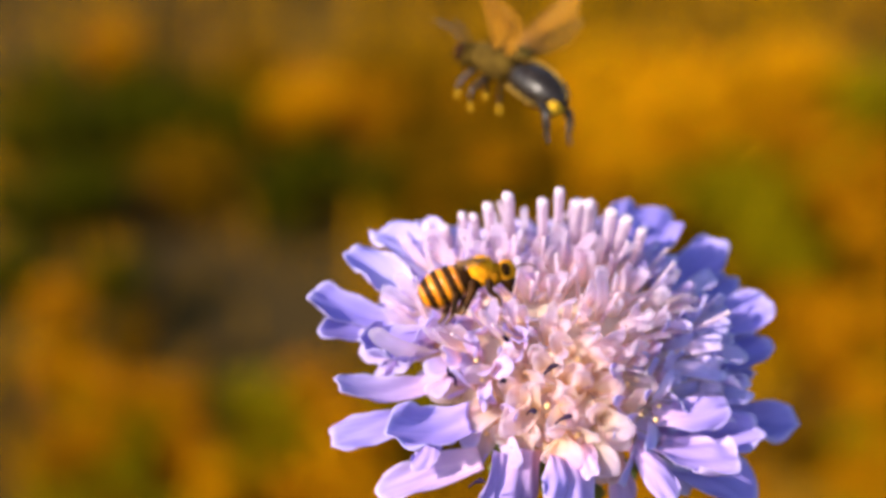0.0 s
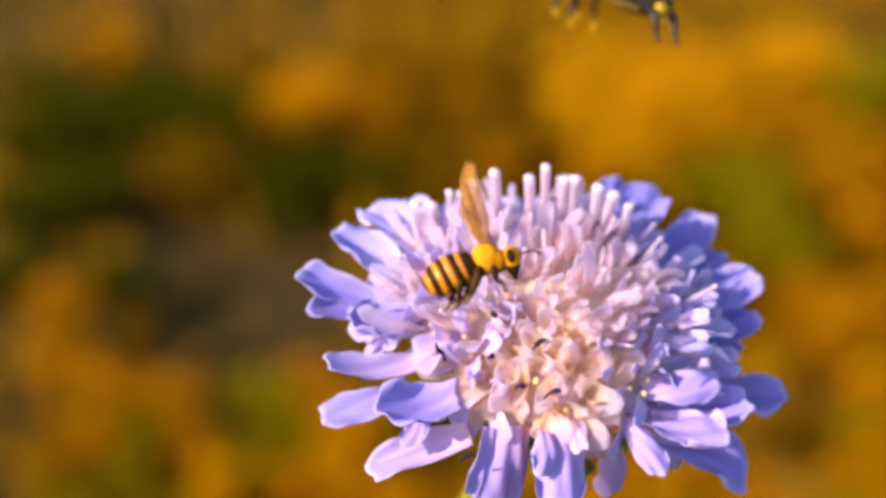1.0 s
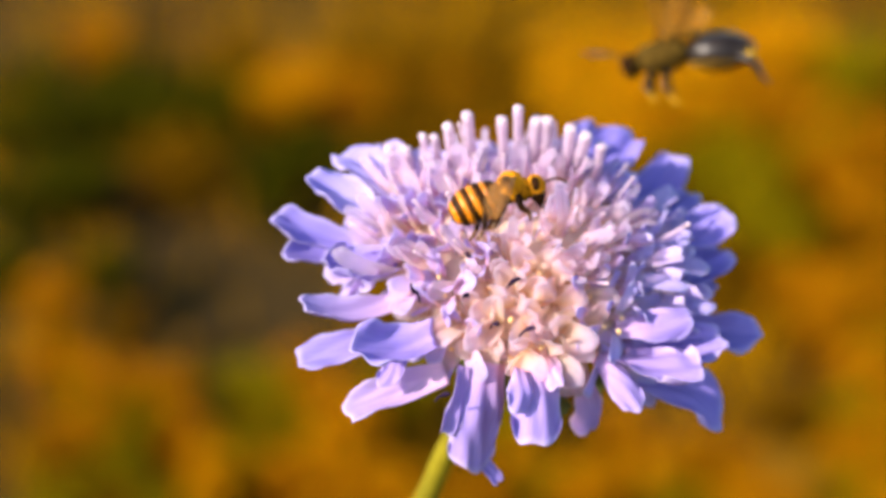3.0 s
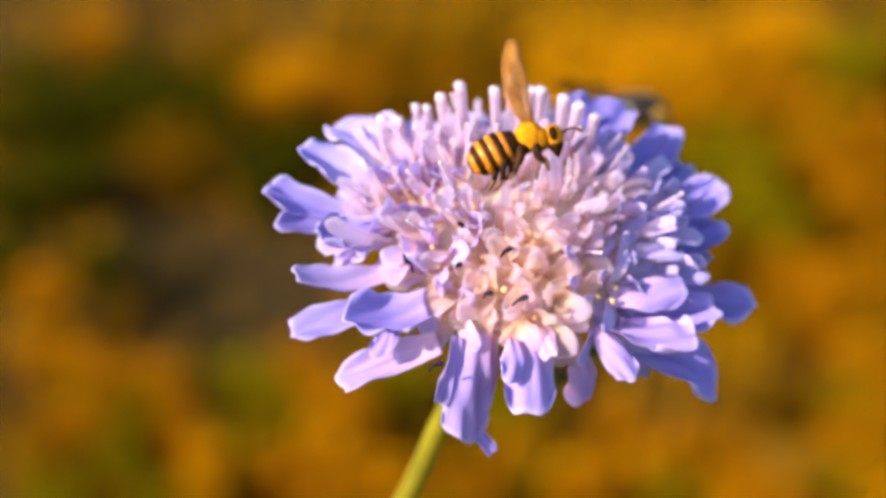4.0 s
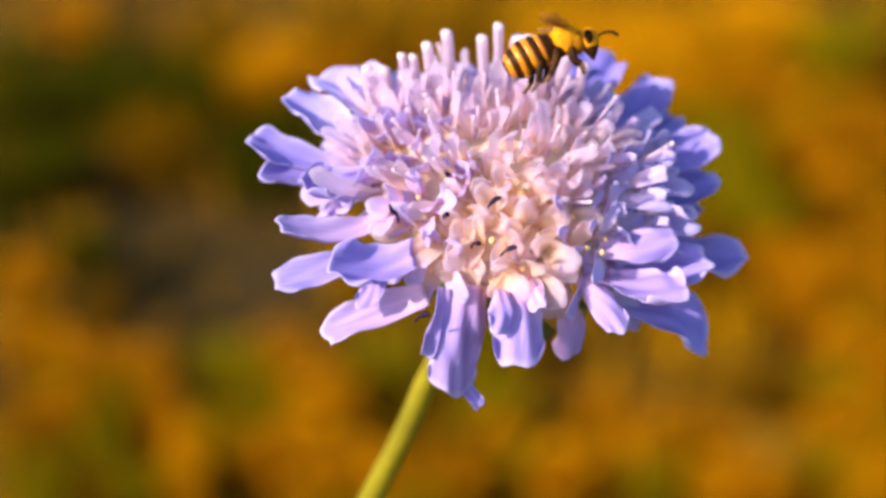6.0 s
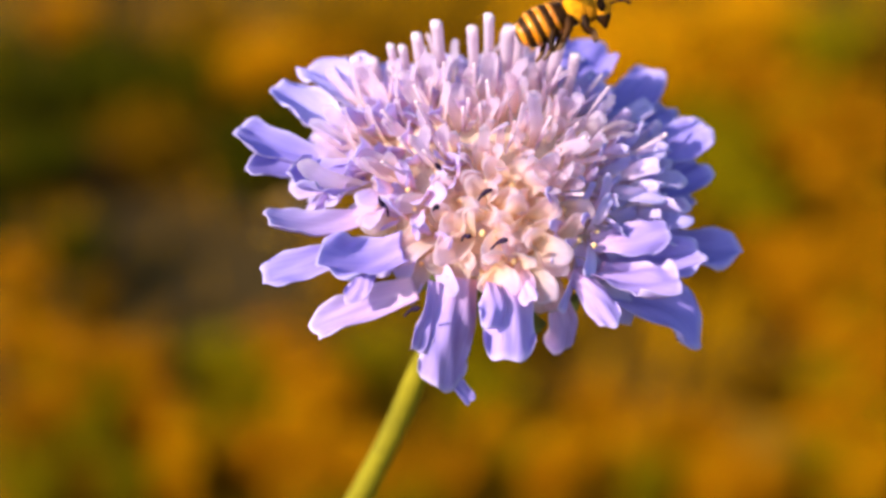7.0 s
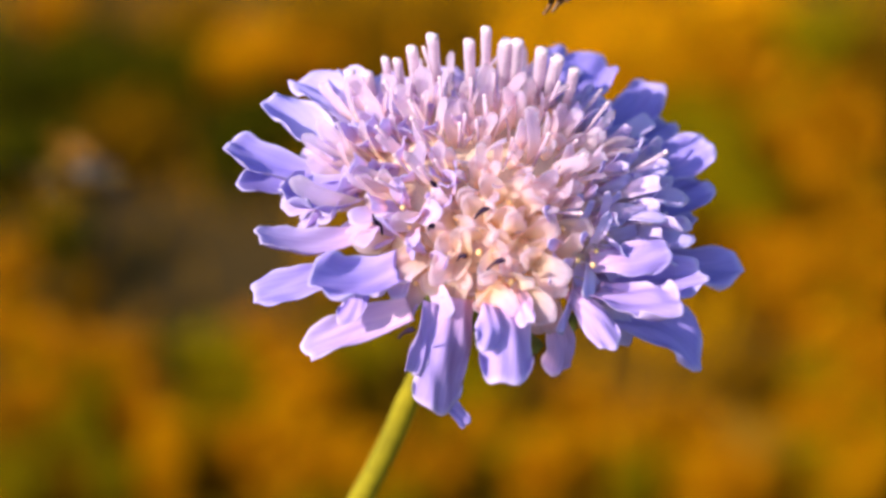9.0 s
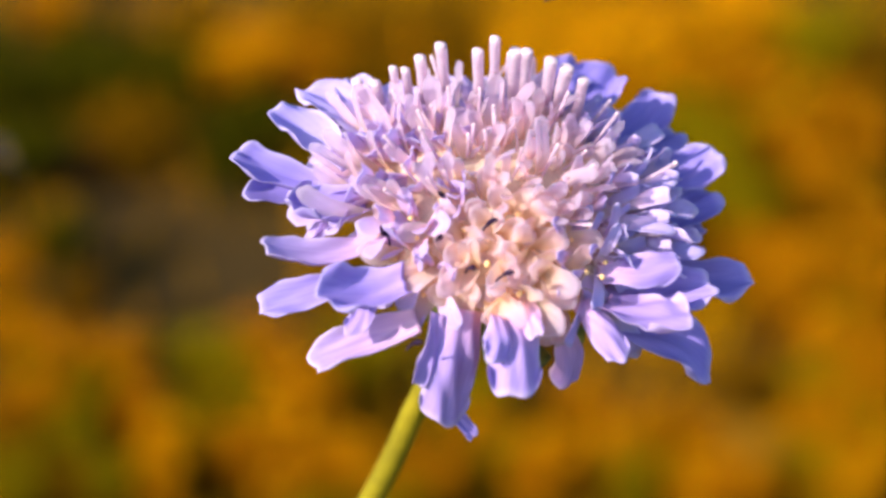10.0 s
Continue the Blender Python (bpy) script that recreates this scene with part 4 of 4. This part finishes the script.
# ---- what moves ----
BEAT_EARLY = [
    (0.0, -5), (0.1, 0), (0.2, 72), (0.3, 40), (0.4, -15), (0.5, -12), (0.6, 70), (0.7, 40), (0.8, -44), (0.9, 0), (1.0, 70), (1.1, 40),
    (1.2, -10), (1.3, 0), (1.4, 42), (1.5, -5), (1.6, 0), (1.7, 62), (1.8, 40), (1.9, -5), (2.0, 4), (2.1, 64), (2.2, 40), (2.3, -10), (2.4, 0), (2.5, 66), (2.6, 40), (2.7, -5),
]
BEAT_LATE = [
    (3.8, -44), (3.9, -30), (4.0, 72), (4.1, 36), (4.2, -15), (4.3, -28), (4.4, 50), (4.5, 36), (4.6, -44), (4.7, -28), (4.8, 72), (4.9, 36), (5.0, -42),
    (5.1, 15), (5.2, -5), (5.3, 8), (5.4, 62), (5.5, 66), (5.6, -5), (5.7, 8), (5.8, 62), (5.9, 66), (6.0, 5), (6.1, 8), (6.2, 60),
]
BEAT_END = [(7.3, -8), (7.4, -20), (7.5, -46), (7.6, -44), (7.7, 0), (7.8, 30), (8.0, -44)]


def beat_rows(rows, swing):
    """Fill the unseen stretches with the same beat, and halve long strokes."""
    rows = list(rows)
    t = rows[-1][0]
    full = []
    for (t0, a0), (t1, a1) in zip(rows, rows[1:]):
        full.append((t0, a0))
        if t1 - t0 > 0.15:
            k, t = 0, t0 + 0.1
            while t < t1 - 0.05:
                full.append((t, swing[k % len(swing)]))
                k, t = k + 1, t + 0.1
    full.append(rows[-1])
    out = []
    for (t0, a0), (t1, a1) in zip(full, full[1:]):
        out.append((t0, a0))
        if abs(a1 - a0) > 70:
            out.append(((t0 + t1) / 2, (a0 + a1) / 2))
    out.append(full[-1])
    return out


def wing_rows(ob, side, beats):
    root = ob.location.copy()
    return [(t, Matrix.Translation(root) @ pose(0, 0, 0, side * a, 0, 0)) for t, a in beats]


def motions():
    walk(bee, [
        (0, pose(-0.00656, -0.01455, 0.43741, -30, 0, 0)),
        (0.5, pose(-0.00584, -0.01473, 0.43711, -30, 0, 0)),
        (1, pose(-0.00508, -0.01554, 0.43685, -30, 0, 0)),
        (1.5, pose(-0.00425, -0.01559, 0.43730, -30, 0, 0)),
        (2, pose(-0.00313, -0.01569, 0.43762, -30, 0, 0)),
        (2.5, pose(-0.00200, -0.01622, 0.43742, -30, 0, 0)),
        (4, pose(0.00104, -0.01337, 0.43771, -30, 0, 0)),
        (4.5, pose(0.00201, -0.01239, 0.43746, -30, 0, 0)),
        (5, pose(0.00275, -0.01114, 0.43751, -30, 0, 0)),
        (5.5, pose(0.00384, -0.00914, 0.43797, -30, 0, 0)),
        (6, pose(0.00493, -0.00701, 0.43816, -30, 0, 0)),
        (7.5, pose(0.00736, -0.00320, 0.43967, -30, 0, 0)),
        (8, pose(0.00772, -0.00157, 0.44076, -30, 0, 0)),
        (8.5, pose(0.00772, -0.00042, 0.44139, -30, 0, 0)),
        (9, pose(0.00759, 0.00072, 0.44189, -30, 0, 0)),
        (9.5, pose(0.00730, 0.00151, 0.44250, -30, 0, 0)),
        (10, pose(0.00695, 0.00224, 0.44311, -30, 0, 0)),
    ])
    beats = beat_rows(BEAT_EARLY + BEAT_LATE + BEAT_END + [(10.0, -5)], (66, 40, -30, 0))
    for side, ob in bee_wings:
        walk(ob, wing_rows(ob, side, beats))

    # seconds, place, nose lift, turn away
    flight = [
        (0, (-0.00411, 0.02634, 0.43550), 22, -40), (0.5, (-0.00113, 0.02848, 0.43927), 22, -42), (1, (0.00613, 0.03088, 0.44035), 15, -34),
        (1.5, (0.01033, 0.03175, 0.43820), 8, -22), (2, (0.01567, 0.03227, 0.43536), 2, -18), (2.5, (0.01709, 0.03128, 0.43036), -8, -10),
        (2.7, (0.01769, 0.03337, 0.42791), -8, -10), (3.8, (0.01243, 0.04951, 0.41107), -8, -25), (4.1, (0.01041, 0.05715, 0.40380), -6, -25),
        (5, (0.00132, 0.08480, 0.38039), 0, -20), (6.2, (-0.01361, 0.11054, 0.35955), 0, -10), (7.3, (-0.03224, 0.12966, 0.34734), 2, 0),
        (8, (-0.04097, 0.13655, 0.34578), 0, 0), (8.5, (-0.04928, 0.13887, 0.34759), -3, 0), (9, (-0.05946, 0.14085, 0.34860), -3, 0),
        (9.5, (-0.06722, 0.14254, 0.34989), -3, 0), (10, (-0.07566, 0.14428, 0.35136), -3, 0),
    ]
    walk(wild_bee, [(t, pose(*p, 30, 0, 180) @ pose(0, 0, 0, 0, 0, turn) @ pose(0, 0, 0, 0, -lift, 0)) for t, p, lift, turn in flight])
    strokes = []
    t, k = 0.0, 0
    while t < 10.05:
        if t < 2.3:
            strokes.append((t, (52, 34, 14, 34)[k % 4]))
        elif t < 3.75:
            strokes.append((t, (48, 22, 38, 12)[k % 4]))
        elif t < 7.25:
            strokes.append((t, (12, 40, -10, -35)[k % 4]))
        else:
            strokes.append((t, -75 if k % 17 == 15 else (-10 if k % 17 in (14, 16) else (40, 10, 30, 10)[k % 4])))
        t, k = t + 0.1, k + 1
    strokes[-1] = (10.0, strokes[-1][1])
    for side, ob in wild_wings:
        walk(ob, wing_rows(ob, side, strokes))


motions()
